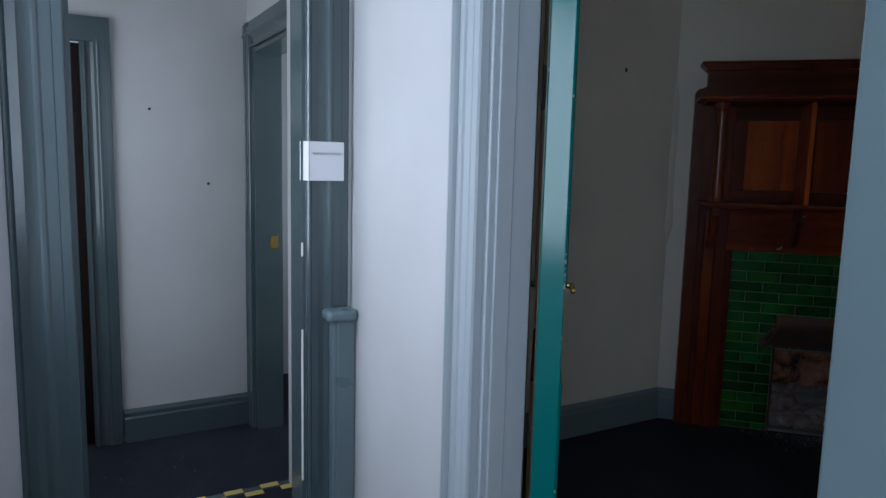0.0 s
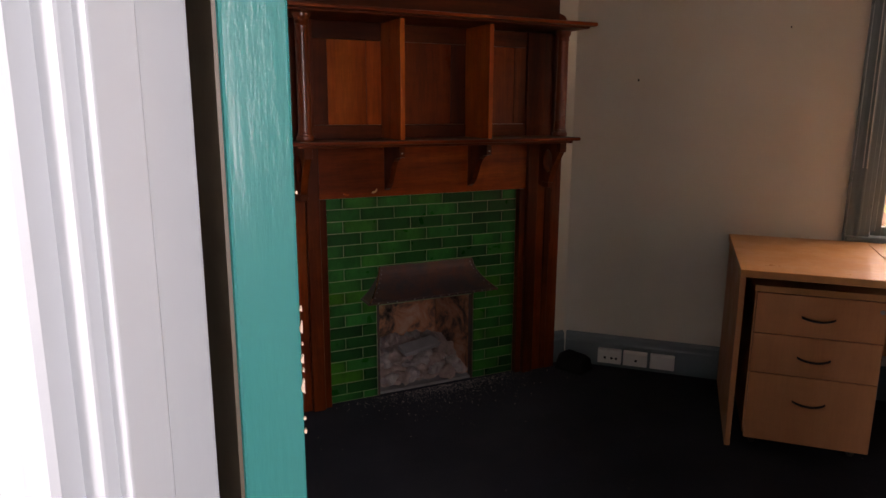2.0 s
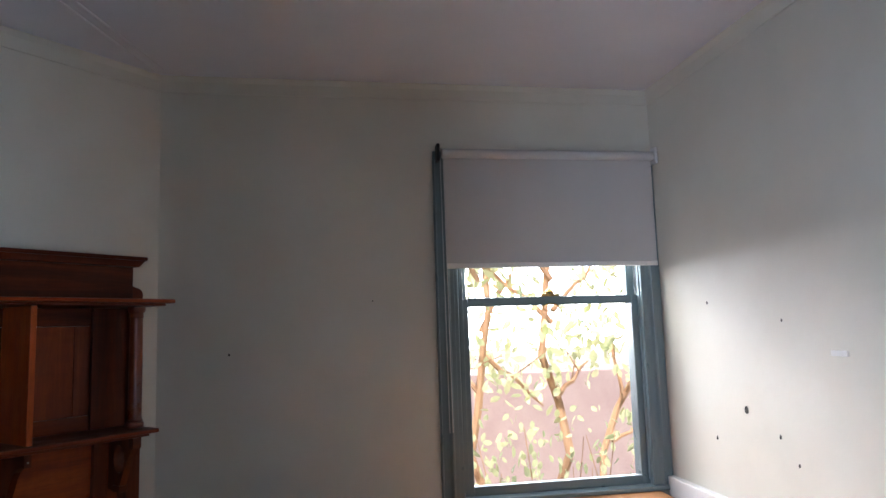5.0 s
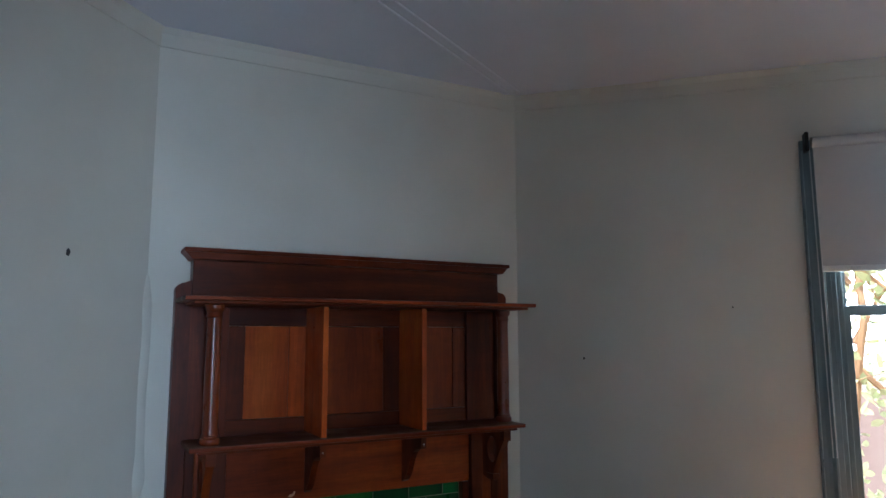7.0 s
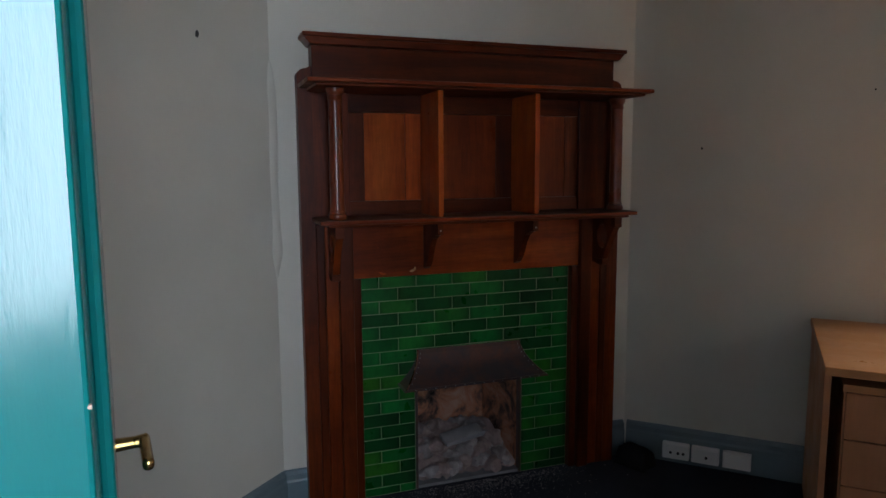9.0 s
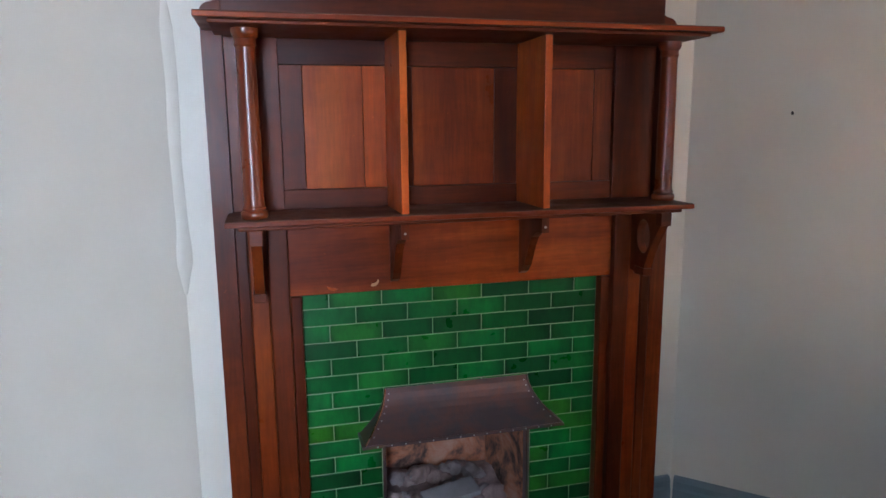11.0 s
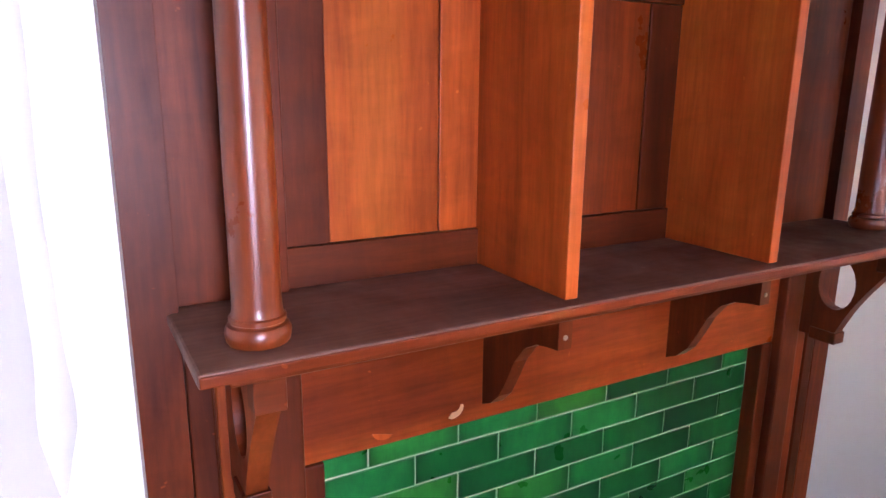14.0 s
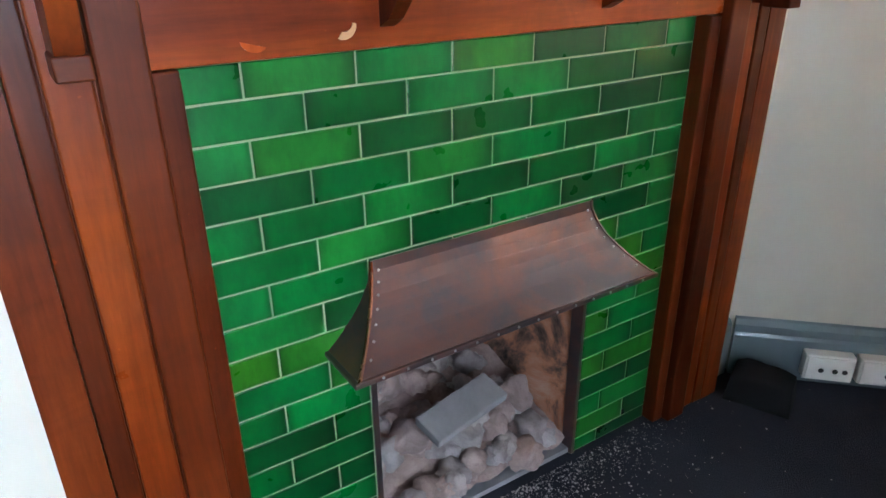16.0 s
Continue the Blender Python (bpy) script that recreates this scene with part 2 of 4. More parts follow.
def glazed_green():
    m, nt, b = material("green_glazed_tile")
    info = nt.nodes.new("ShaderNodeObjectInfo")
    v = coords(nt)
    base = ramp(nt, info.outputs["Random"], [(0.0, (0.001, 0.046, 0.010)), (0.35, (0.002, 0.082, 0.014)), (0.7, (0.004, 0.135, 0.026)), (1.0, (0.024, 0.140, 0.008))])
    pool = ramp(nt, noise_tex(nt, v, 9.0, 1.5, 0.5), [(0.25, (0.45, 0.52, 0.45)), (0.75, (1.35, 1.25, 1.2))])
    col = mixed(nt, base, pool, 0.8, "MULTIPLY")
    mottle = ramp(nt, noise_tex(nt, coords(nt, (1.0, 1.0, 0.45)), 55.0, 5, 0.65), [(0.30, (0.68, 0.74, 0.72)), (0.70, (1.22, 1.18, 1.10))])
    col = mixed(nt, col, mottle, 0.75, "MULTIPLY")
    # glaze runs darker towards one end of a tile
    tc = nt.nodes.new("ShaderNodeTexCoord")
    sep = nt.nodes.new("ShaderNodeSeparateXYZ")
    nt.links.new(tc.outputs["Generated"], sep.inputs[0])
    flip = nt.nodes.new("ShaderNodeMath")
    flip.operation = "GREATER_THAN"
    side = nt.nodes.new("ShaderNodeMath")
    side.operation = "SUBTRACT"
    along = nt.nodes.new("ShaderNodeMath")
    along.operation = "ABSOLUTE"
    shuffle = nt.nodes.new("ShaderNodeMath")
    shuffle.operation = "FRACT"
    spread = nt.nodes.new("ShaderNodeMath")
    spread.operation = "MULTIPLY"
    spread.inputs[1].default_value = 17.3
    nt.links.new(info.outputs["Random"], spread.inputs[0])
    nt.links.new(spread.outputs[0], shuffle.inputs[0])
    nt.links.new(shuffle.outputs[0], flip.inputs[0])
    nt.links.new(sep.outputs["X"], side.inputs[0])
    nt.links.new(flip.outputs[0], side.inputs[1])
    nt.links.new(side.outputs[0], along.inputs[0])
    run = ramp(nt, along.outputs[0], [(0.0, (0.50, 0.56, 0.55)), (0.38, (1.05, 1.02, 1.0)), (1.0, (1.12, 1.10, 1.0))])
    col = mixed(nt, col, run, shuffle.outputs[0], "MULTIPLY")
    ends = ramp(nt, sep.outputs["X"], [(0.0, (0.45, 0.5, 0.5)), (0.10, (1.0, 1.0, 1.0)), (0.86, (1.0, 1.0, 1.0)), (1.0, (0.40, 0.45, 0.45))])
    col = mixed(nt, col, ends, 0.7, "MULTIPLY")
    fleck = ramp(nt, noise_tex(nt, v, 190.0, 2), [(0.80, (0, 0, 0)), (0.83, (0.6, 0.6, 0.6))])
    nt.links.new(mixed(nt, col, (0.003, 0.02, 0.008), fleck), b.inputs["Base Color"])
    nt.links.new(ramp(nt, noise_tex(nt, v, 14.0, 3), [(0.3, (0.26,) * 3), (0.7, (0.38,) * 3)]), b.inputs["Roughness"])
    b.inputs["Specular IOR Level"].default_value = 0.35
    bump(nt, b, noise_tex(nt, v, 20.0, 2), 0.05, 0.002)
    return m


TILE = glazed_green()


def carpet():
    m, nt, b = material("dark_navy_carpet")
    v = coords(nt, shift=False)
    base = ramp(nt, noise_tex(nt, v, 3.0, 4), [(0.3, (0.018, 0.020, 0.028)), (0.7, (0.030, 0.033, 0.044))])
    fl = ramp(nt, noise_tex(nt, v, 260.0, 2), [(0.62, (0, 0, 0)), (0.72, (0.6, 0.6, 0.6))])
    col = mixed(nt, base, (0.06, 0.065, 0.08), fl)
    lint = ramp(nt, noise_tex(nt, v, 38.0, 2), [(0.725, (0, 0, 0)), (0.75, (0.8, 0.8, 0.8))])
    nt.links.new(mixed(nt, col, (0.16, 0.15, 0.14), lint), b.inputs["Base Color"])
    b.inputs["Roughness"].default_value = 0.97
    b.inputs["Specular IOR Level"].default_value = 0.15
    bump(nt, b, noise_tex(nt, v, 320.0, 2), 0.8, 0.006)
    return m


CARPET = carpet()


def rough_mineral(name, stops, scale, relief=0.6):
    m, nt, b = material(name)
    v = coords(nt)
    nt.links.new(ramp(nt, noise_tex(nt, v, scale, 8, 0.65, 0.5), stops), b.inputs["Base Color"])
    b.inputs["Roughness"].default_value = 0.92
    b.inputs["Specular IOR Level"].default_value = 0.2
    bump(nt, b, noise_tex(nt, v, scale * 4, 6, 0.7), relief, 0.01)
    return m


FIREBRICK = rough_mineral("sooty_firebrick", [(0.36, (0.02, 0.016, 0.015)), (0.44, (0.14, 0.085, 0.065)), (0.52, (0.42, 0.18, 0.10)), (0.68, (0.48, 0.32, 0.24))], 8.0)
ASH = rough_mineral("grey_ash_lump", [(0.3, (0.19, 0.165, 0.162)), (0.55, (0.32, 0.285, 0.28)), (0.75, (0.45, 0.405, 0.395))], 14.0, 0.9)
ASHBROWN = rough_mineral("brown_rubble", [(0.3, (0.18, 0.135, 0.125)), (0.55, (0.33, 0.25, 0.23)), (0.75, (0.44, 0.35, 0.32))], 14.0, 0.9)
SLATE = rough_mineral("grey_slate", [(0.3, (0.17, 0.165, 0.17)), (0.7, (0.25, 0.245, 0.25))], 9.0, 0.3)
EARTH = rough_mineral("garden_earth", [(0.3, (0.10, 0.075, 0.05)), (0.7, (0.19, 0.15, 0.10))], 3.0)
PALEWALL = rough_mineral("pale_render", [(0.3, (0.50, 0.34, 0.28)), (0.7, (0.58, 0.42, 0.35))], 2.0, 0.2)


def leaf_material():
    m, nt, b = material("green_leaf")
    g = nt.nodes.new("ShaderNodeNewGeometry")
    nt.links.new(ramp(nt, g.outputs["Random Per Island"], [(0.0, (0.16, 0.24, 0.08)), (0.6, (0.32, 0.36, 0.15)), (1.0, (0.52, 0.44, 0.24))]), b.inputs["Base Color"])
    b.inputs["Roughness"].default_value = 0.5
    tr = nt.nodes.new("ShaderNodeBsdfTranslucent")
    tr.inputs["Color"].default_value = (0.66, 0.64, 0.36, 1)
    mx = nt.nodes.new("ShaderNodeMixShader")
    mx.inputs[0].default_value = 0.65
    nt.links.new(b.outputs[0], mx.inputs[1])
    nt.links.new(tr.outputs[0], mx.inputs[2])
    nt.links.new(mx.outputs[0], nt.nodes["Material Output"].inputs["Surface"])
    return m


LEAF = leaf_material()


def glass(name):
    m, nt, b = material(name)
    b.inputs["Base Color"].default_value = (0.97, 0.98, 0.98, 1)
    b.inputs["Roughness"].default_value = 0.02
    b.inputs["Transmission Weight"].default_value = 1.0
    b.inputs["IOR"].default_value = 1.05
    return m


GLASS = glass("window_glass")


# ---- mesh helpers ----
def boxes(*dims):
    """One bmesh of boxes x0, x1, y0, y1, z0, z1."""
    bm = bmesh.new()
    for x0, x1, y0, y1, z0, z1 in dims:
        m = Matrix.LocRotScale(((x0 + x1) / 2, (y0 + y1) / 2, (z0 + z1) / 2), None, (x1 - x0, y1 - y0, z1 - z0))
        bmesh.ops.create_cube(bm, size=1, matrix=m)
    return bm


def rounded(bm, width, segments=2):
    bmesh.ops.bevel(bm, geom=bm.edges[:], offset=width, segments=segments, profile=0.5, affect="EDGES", clamp_overlap=True)
    return bm


def extruded(points, axis, a, b):
    """A closed outline in the two other axes (in order), extruded along the axis from a to b."""
    bm = bmesh.new()
    place = {0: lambda p, k: (k, p[0], p[1]), 1: lambda p, k: (p[0], k, p[1]), 2: lambda p, k: (p[0], p[1], k)}[axis]
    f = bm.faces.new([bm.verts.new(place(p, a)) for p in points])
    ext = bmesh.ops.extrude_face_region(bm, geom=[f])
    shift = Vector(place((0, 0), b - a))
    bmesh.ops.translate(bm, vec=shift, verts=[e for e in ext["geom"] if isinstance(e, bmesh.types.BMVert)])
    bmesh.ops.recalc_face_normals(bm, faces=bm.faces[:])
    return bm


def turned(profile, segments=28):
    """A lathe body round z from rows of radius, height."""
    bm = bmesh.new()
    rings = []
    for r, z in profile:
        rings.append([bm.verts.new((r * math.cos(2 * math.pi * i / segments), r * math.sin(2 * math.pi * i / segments), z)) for i in range(segments)])
    for lo, hi in zip(rings, rings[1:]):
        for i in range(segments):
            j = (i + 1) % segments
            bm.faces.new((lo[i], lo[j], hi[j], hi[i]))
    bm.faces.new(rings[0][::-1])
    bm.faces.new(rings[-1])
    return bm


def joined(*bms):
    out = bmesh.new()
    for b in bms:
        me = bpy.data.meshes.new("t")
        b.to_mesh(me)
        out.from_mesh(me)
        b.free()
        bpy.data.meshes.remove(me)
    return out


def moved(bm, m):
    bmesh.ops.transform(bm, matrix=m, verts=bm.verts[:])
    return bm


def part(name, bm, mat, parent=None, label="", smooth=False):
    me = bpy.data.meshes.new(name)
    bm.to_mesh(me)
    bm.free()
    me.materials.append(mat)
    if smooth:
        for p in me.polygons:
            p.use_smooth = True
    ob = new(name, me)
    if parent:
        ob.parent = parent
    if label:
        ob["label"] = label
    return ob


def thing(name, m, label, category, group=""):
    ob = new(name)
    ob.empty_display_size = 0.1
    ob.matrix_basis = m
    return tagged(ob, label, category, group)


def structure(name, bm, mat, label, category):
    return tagged(part(name, bm, mat), label, category, kind="structure")


def turned_smooth(name, bm, mat, parent, label=""):
    ob = part(name, bm, mat, parent, label)
    for p in ob.data.polygons:
        p.use_smooth = len(p.vertices) == 4
    ob.data.set_sharp_from_angle(angle=radians(28))
    return ob


FIRE = pose(0, 0, 0, 0, 0, 45)     # u along x, depth into the room along -y
CEILING = 2.63

# ---- structure: the office ----
structure("floor", boxes((-0.68, 3.9, -3.75, 0.82, -0.12, 0.0)), CARPET, "worn dark navy carpet on the office and hall floor", "floor")
structure("floor_lower", boxes((-2.6, -0.70, -4.0, -1.2, -0.30, -0.17)), CARPET, "dark carpet of the lower hall floor", "floor")
structure("ceiling", boxes((-2.7, 4.0, -4.1, 0.82, CEILING, CEILING + 0.1)), CEIL, "plain off-white painted ceiling", "ceiling")
structure("wall_north", boxes((-0.70, 1.80, 0.57, 0.82, 0, CEILING), (2.79, 2.98, 0.57, 0.82, 0, CEILING), (1.80, 2.79, 0.57, 0.82, 0, 0.715), (1.80, 2.79, 0.57, 0.82, 2.28, CEILING)), WALL, "cream painted plaster wall with small nail holes", "wall")
structure("wall_east", boxes((2.83, 2.98, -2.35, 0.57, 0, CEILING)), WALL, "cream painted plaster wall pitted with screw holes", "wall")
structure("wall_west", boxes((-0.70, -0.56, -2.33, 0.57, 0, CEILING)), WALL, "cream painted plaster wall beside the fireplace", "wall")
diag = structure("wall_diagonal", extruded([(-0.80, 0), (-0.237, 0), (-0.237, 0.44), (0.237, 0.44), (0.237, 0), (0.80, 0), (0.80, CEILING), (-0.80, CEILING)], 1, 0.02, 0.12), WALL, "cream painted chimney breast wall across the corner", "wall")
diag.matrix_basis = FIRE
structure("wall_south", boxes((-0.70, 0.70, -2.46, -2.35, 0, CEILING), (0.70, 1.549, -2.46, -2.35, 2.06, CEILING)), HALLWALL, "pale painted wall beside the office doorway", "wall")
PIER = 1.549
structure("wall_south_pier", boxes((PIER, 3.9, -2.675, -2.36, 0, CEILING)), HALLWALL, "pale plaster wall corner by the doorway", "wall")
# ---- structure: hall and the lower hall beyond ----
structure("wall_hall_cross", boxes((-0.16, -0.05, -2.60, -2.46, 0, CEILING), (-0.16, -0.05, -3.75, -3.20, 0, CEILING), (-0.16, -0.05, -3.20, -2.60, 2.06, CEILING)), HALLWALL, "pale painted cross wall of the hall", "wall")
# unseen wall; both openings are added to hold the fill lamps
structure("wall_hall_south", boxes((-0.05, 0.01, -3.75, -3.62, 0, CEILING), (0.43, 1.78, -3.75, -3.62, 0, CEILING), (3.34, 3.9, -3.75, -3.62, 0, CEILING), (0.01, 0.43, -3.75, -3.62, 0, 0.86), (0.01, 0.43, -3.75, -3.62, 2.14, CEILING), (1.78, 3.34, -3.75, -3.62, 0, 0.86), (1.78, 3.34, -3.75, -3.62, 2.14, CEILING)), HALLWALL, "pale painted hall wall, unseen, with two added openings for lamps", "wall")
structure("wall_hall_east", boxes((3.9, 4.0, -3.75, -2.35, 0, CEILING)), HALLWALL, "pale painted end wall of the hall", "wall")
structure("wall_lower_west", boxes((-2.0, -1.85, -3.10, -2.2, -0.17, CEILING), (-2.0, -1.85, -4.0, -3.90, -0.17, CEILING), (-2.0, -1.85, -3.90, -3.10, 1.90, CEILING)), HALLWALL, "pale lower hall wall with two nail holes", "wall")
structure("wall_lower_north", boxes((-1.85, -1.70, -2.33, -2.20, -0.17, CEILING), (-0.95, -0.70, -2.33, -2.20, -0.17, CEILING), (-1.70, -0.95, -2.33, -2.20, 1.86, CEILING)), HALLWALL, "pale lower hall wall round a doorway", "wall")
# opening in this unseen wall is added for the lower hall lamp
structure("wall_lower_south", boxes((-2.0, -1.60, -4.1, -4.0, -0.17, CEILING), (-0.42, -0.16, -4.1, -4.0, -0.17, CEILING), (-1.60, -0.42, -4.1, -4.0, -0.17, 0.75), (-1.60, -0.42, -4.1, -4.0, 2.05, CEILING), (-0.16, -0.05, -4.1, -3.75, -0.17, CEILING)), HALLWALL, "pale end wall of the lower hall", "wall")
structure("wall_side_room", boxes((-2.6, -0.70, -1.35, -1.25, -0.17, CEILING), (-2.7, -2.6, -2.33, -1.25, -0.17, CEILING), (-2.6, -2.0, -2.33, -2.20, -0.17, CEILING)), HALLWALL, "white wall of the room beyond the lower hall", "wall")


def skirting(name, rows, mat, label):
    """Skirting boards with a stepped, rounded top, from rows of pose, length, height, thickness."""
    bms = []
    for m, length, h, th in rows:
        outline = [(0, 0), (-th, 0), (-th, h - 0.045), (-th * 0.82, h - 0.036), (-th * 0.82, h - 0.016), (-th * 0.45, h - 0.004), (0, h)]
        bms.append(moved(extruded(outline, 0, 0, length), m))
    return structure(name, joined(*bms), mat, label, "skirting board")


skirting("baseboard_north", [(pose(0.555, 0.57, 0), 2.27, 0.16, 0.022)], TRIM, "blue-grey painted wooden skirting board")
skirting("baseboard_west", [(pose(-0.56, -2.32, 0, 0, 0, 90), 1.78, 0.16, 0.022)], TRIM, "blue-grey painted wooden skirting board")
skirting("baseboard_diagonal", [(FIRE @ pose(-0.775, 0.02, 0), 0.09, 0.16, 0.02), (FIRE @ pose(0.686, 0.02, 0), 0.09, 0.16, 0.02)], TRIM, "blue-grey painted skirting beside the mantelpiece")
skirting("baseboard_east", [(pose(2.83, 0.545, 0, 0, 0, -90), 2.89, 0.16, 0.022)], TRIM, "blue-grey painted wooden skirting board")
skirting("baseboard_hall", [(pose(-0.05, -2.46, 0), 0.63, 0.17, 0.022)], TRIM, "blue-grey painted hall skirting board")
skirting("baseboard_lower_hall", [(pose(-1.85, -2.98, -0.17, 0, 0, 90), 0.64, 0.17, 0.03)], DARKTRIM, "dark grey painted lower hall skirting board")

# cornice and the cover strips on the ceiling
def cornice_run(m, length):
    return moved(extruded([(0, 2.555), (-0.005, 2.556), (-0.007, 2.604), (-0.018, CEILING - 0.002), (0, CEILING - 0.002)], 0, 0, length), m)


structure("cornice", joined(cornice_run(pose(0.54, 0.57, 0), 2.29), cornice_run(pose(-0.56, -2.35, 0, 0, 0, 90), 1.82), cornice_run(FIRE @ pose(-0.78, 0.02, 0), 1.56), cornice_run(pose(2.83, 0.57, 0, 0, 0, -90), 2.92)), WALL, "narrow painted plaster cornice", "cornice")
structure("ceiling_trim", joined(rounded(boxes((0.6, 2.83, -0.785, -0.755, CEILING - 0.004, CEILING + 0.01)), 0.003), moved(rounded(boxes((-0.028, 0.0, -1.75, 0, CEILING - 0.006, CEILING + 0.01), (0.034, 0.05, -1.75, 0, CEILING - 0.006, CEILING + 0.01)), 0.003), pose(0.53, 0.52, 0, 0, 0, -14))), CEIL, "white cover strips on the ceiling sheets", "trim")


def casing_profile(w, th):
    """Moulded architrave section: width along x, thickness along -y."""
    rows = ((0, 0), (0, 0.60), (0.03, 0.80), (0.07, 0.82), (0.10, 0.60), (0.12, 0.30), (0.28, 0.34), (0.40, 0.52), (0.46, 0.80), (0.49, 0.98), (0.53, 1.06), (0.58, 1.04), (0.62, 0.90), (0.80, 0.89), (0.82, 0.84), (0.97, 0.84), (1, 0.70), (1, 0))
    return [(w * a, -th * b) for a, b in rows]


def casing(m, w, th, length):
    bm = extruded(casing_profile(w, th), 2, 0, length)
    return moved(bm, m)


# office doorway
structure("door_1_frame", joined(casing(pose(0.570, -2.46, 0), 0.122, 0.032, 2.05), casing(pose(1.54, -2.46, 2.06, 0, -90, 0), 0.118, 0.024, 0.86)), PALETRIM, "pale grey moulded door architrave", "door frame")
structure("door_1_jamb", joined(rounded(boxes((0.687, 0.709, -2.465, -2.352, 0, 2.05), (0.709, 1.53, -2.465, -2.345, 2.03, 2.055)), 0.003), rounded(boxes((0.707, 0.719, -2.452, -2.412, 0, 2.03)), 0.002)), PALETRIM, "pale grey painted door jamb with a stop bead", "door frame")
structure("door_1_room_frame", boxes((0.61, 0.688, -2.35, -2.334, 0, 2.12), (0.62, 1.54, -2.35, -2.330, 2.06, 2.14)), BROWNGAP, "brown varnished architrave inside the office", "door frame")

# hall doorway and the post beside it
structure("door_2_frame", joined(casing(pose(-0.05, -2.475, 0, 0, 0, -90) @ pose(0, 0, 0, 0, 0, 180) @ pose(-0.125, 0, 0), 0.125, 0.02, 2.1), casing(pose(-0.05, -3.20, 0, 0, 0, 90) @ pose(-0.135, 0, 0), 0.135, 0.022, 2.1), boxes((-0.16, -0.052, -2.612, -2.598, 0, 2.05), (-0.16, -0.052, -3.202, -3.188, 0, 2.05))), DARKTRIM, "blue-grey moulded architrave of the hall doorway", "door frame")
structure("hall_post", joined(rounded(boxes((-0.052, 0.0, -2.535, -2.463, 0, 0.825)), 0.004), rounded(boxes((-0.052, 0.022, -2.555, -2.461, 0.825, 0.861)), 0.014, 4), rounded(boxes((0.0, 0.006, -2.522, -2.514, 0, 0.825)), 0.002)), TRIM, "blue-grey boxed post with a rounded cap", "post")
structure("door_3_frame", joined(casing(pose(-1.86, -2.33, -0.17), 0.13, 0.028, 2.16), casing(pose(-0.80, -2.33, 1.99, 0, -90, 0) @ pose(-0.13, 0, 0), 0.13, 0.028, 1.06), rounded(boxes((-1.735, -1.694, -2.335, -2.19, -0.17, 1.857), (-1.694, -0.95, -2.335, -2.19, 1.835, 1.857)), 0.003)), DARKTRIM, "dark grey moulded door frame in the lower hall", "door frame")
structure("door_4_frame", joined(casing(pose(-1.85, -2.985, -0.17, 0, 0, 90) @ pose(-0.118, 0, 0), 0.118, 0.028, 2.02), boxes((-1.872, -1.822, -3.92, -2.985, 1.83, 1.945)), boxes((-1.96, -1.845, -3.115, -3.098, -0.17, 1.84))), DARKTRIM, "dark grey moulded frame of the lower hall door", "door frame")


def simple_door(name, m, w, h, mat, label):
    d = thing(name, m, label, "door")
    part("leaf", rounded(boxes((0, w, -0.02, 0.02, 0, 1.66), (0, 0.045, -0.02, 0.02, 1.66, h), (w - 0.045, w, -0.02, 0.02, 1.66, h), (0.045, w - 0.045, -0.02, 0.02, h - 0.05, h)), 0.002), mat, d)
    for z0, z1 in ((0.25, 0.85), (1.05, 1.58)):
        part("panel_moulding", rounded(boxes((0.12, w - 0.12, -0.028, -0.018, z0, z1)), 0.006), mat, d)
    part("glass", boxes((0.045, w - 0.045, -0.003, 0.003, 1.66, h - 0.05)), GLASS, d, "pale glass in the top of the door").visible_shadow = False
    part("glazing_bar", boxes((0.045, w - 0.045, -0.012, 0.012, 1.80, 1.825)), mat, d)
    part("knob", moved(turned([(0.012, 0), (0.008, 0.02), (0.022, 0.035), (0.026, 0.05), (0.015, 0.064)], 16), pose(0.045, -0.02, 1.07, 90)), BRASS, d, "small brass knob", True)
    return d


simple_door("door_4", pose(-1.90, -3.115, -0.165, 0, 0, -90) @ pose(0.78, 0, 0, 0, 0, 180), 0.78, 1.99, DOORWOOD, "dark stained wooden door with glass panes, closed")
strike = thing("strike_plate", pose(-1.698, -2.235, 0.86), "brass lock strike plate on the door jamb", "strike plate")
part("plate", rounded(boxes((-0.001, 0.006, -0.02, 0.02, -0.035, 0.035)), 0.002), BRASS, strike)
part("lip", rounded(boxes((0.005, 0.010, -0.026, -0.012, -0.018, 0.018)), 0.002), BRASS, strike)
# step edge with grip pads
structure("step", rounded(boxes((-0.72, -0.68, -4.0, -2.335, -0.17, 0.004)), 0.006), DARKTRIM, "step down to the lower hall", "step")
grip = thing("step_grip", pose(-0.70, -2.40, 0.004), "yellow checked grip pads along the step edge", "anti-slip strip")
me_pad = part("pad", rounded(boxes((-0.016, 0.016, -0.035, 0.035, 0, 0.003)), 0.001), YELLOW, grip)
for r in range(2):
    for k in range(9):
        if r == 0 and k == 0:
            continue
        o = new("pad", me_pad.data)
        o.parent, o.location = grip, (0.042 * r, -0.14 * k - 0.07 * r, 0.0)

# sign on the doorway
sign = thing("paper_sign", pose(-0.027, -2.543, 1.297), "white paper sign that warns of the step", "sign")
part("sheet", boxes((-0.001, 0.0005, -0.054, 0.050, -0.056, 0.056)), PAPER, sign)
part("flap", moved(boxes((-0.04, 0.0, -0.0005, 0.0005, -0.056, 0.056)), pose(-0.002, -0.056, 0, 0, 0, 20)), PAPER, sign)
txt = bpy.data.curves.new("lettering", "FONT")
txt.body, txt.size, txt.align_x, txt.extrude = "WATCH THE STEP", 0.0105, "CENTER", 0.0002
lettering = new("lettering", txt)
lettering.parent = sign
lettering.matrix_basis = pose(0.0012, -0.002, 0.018, 90, 0, 90)
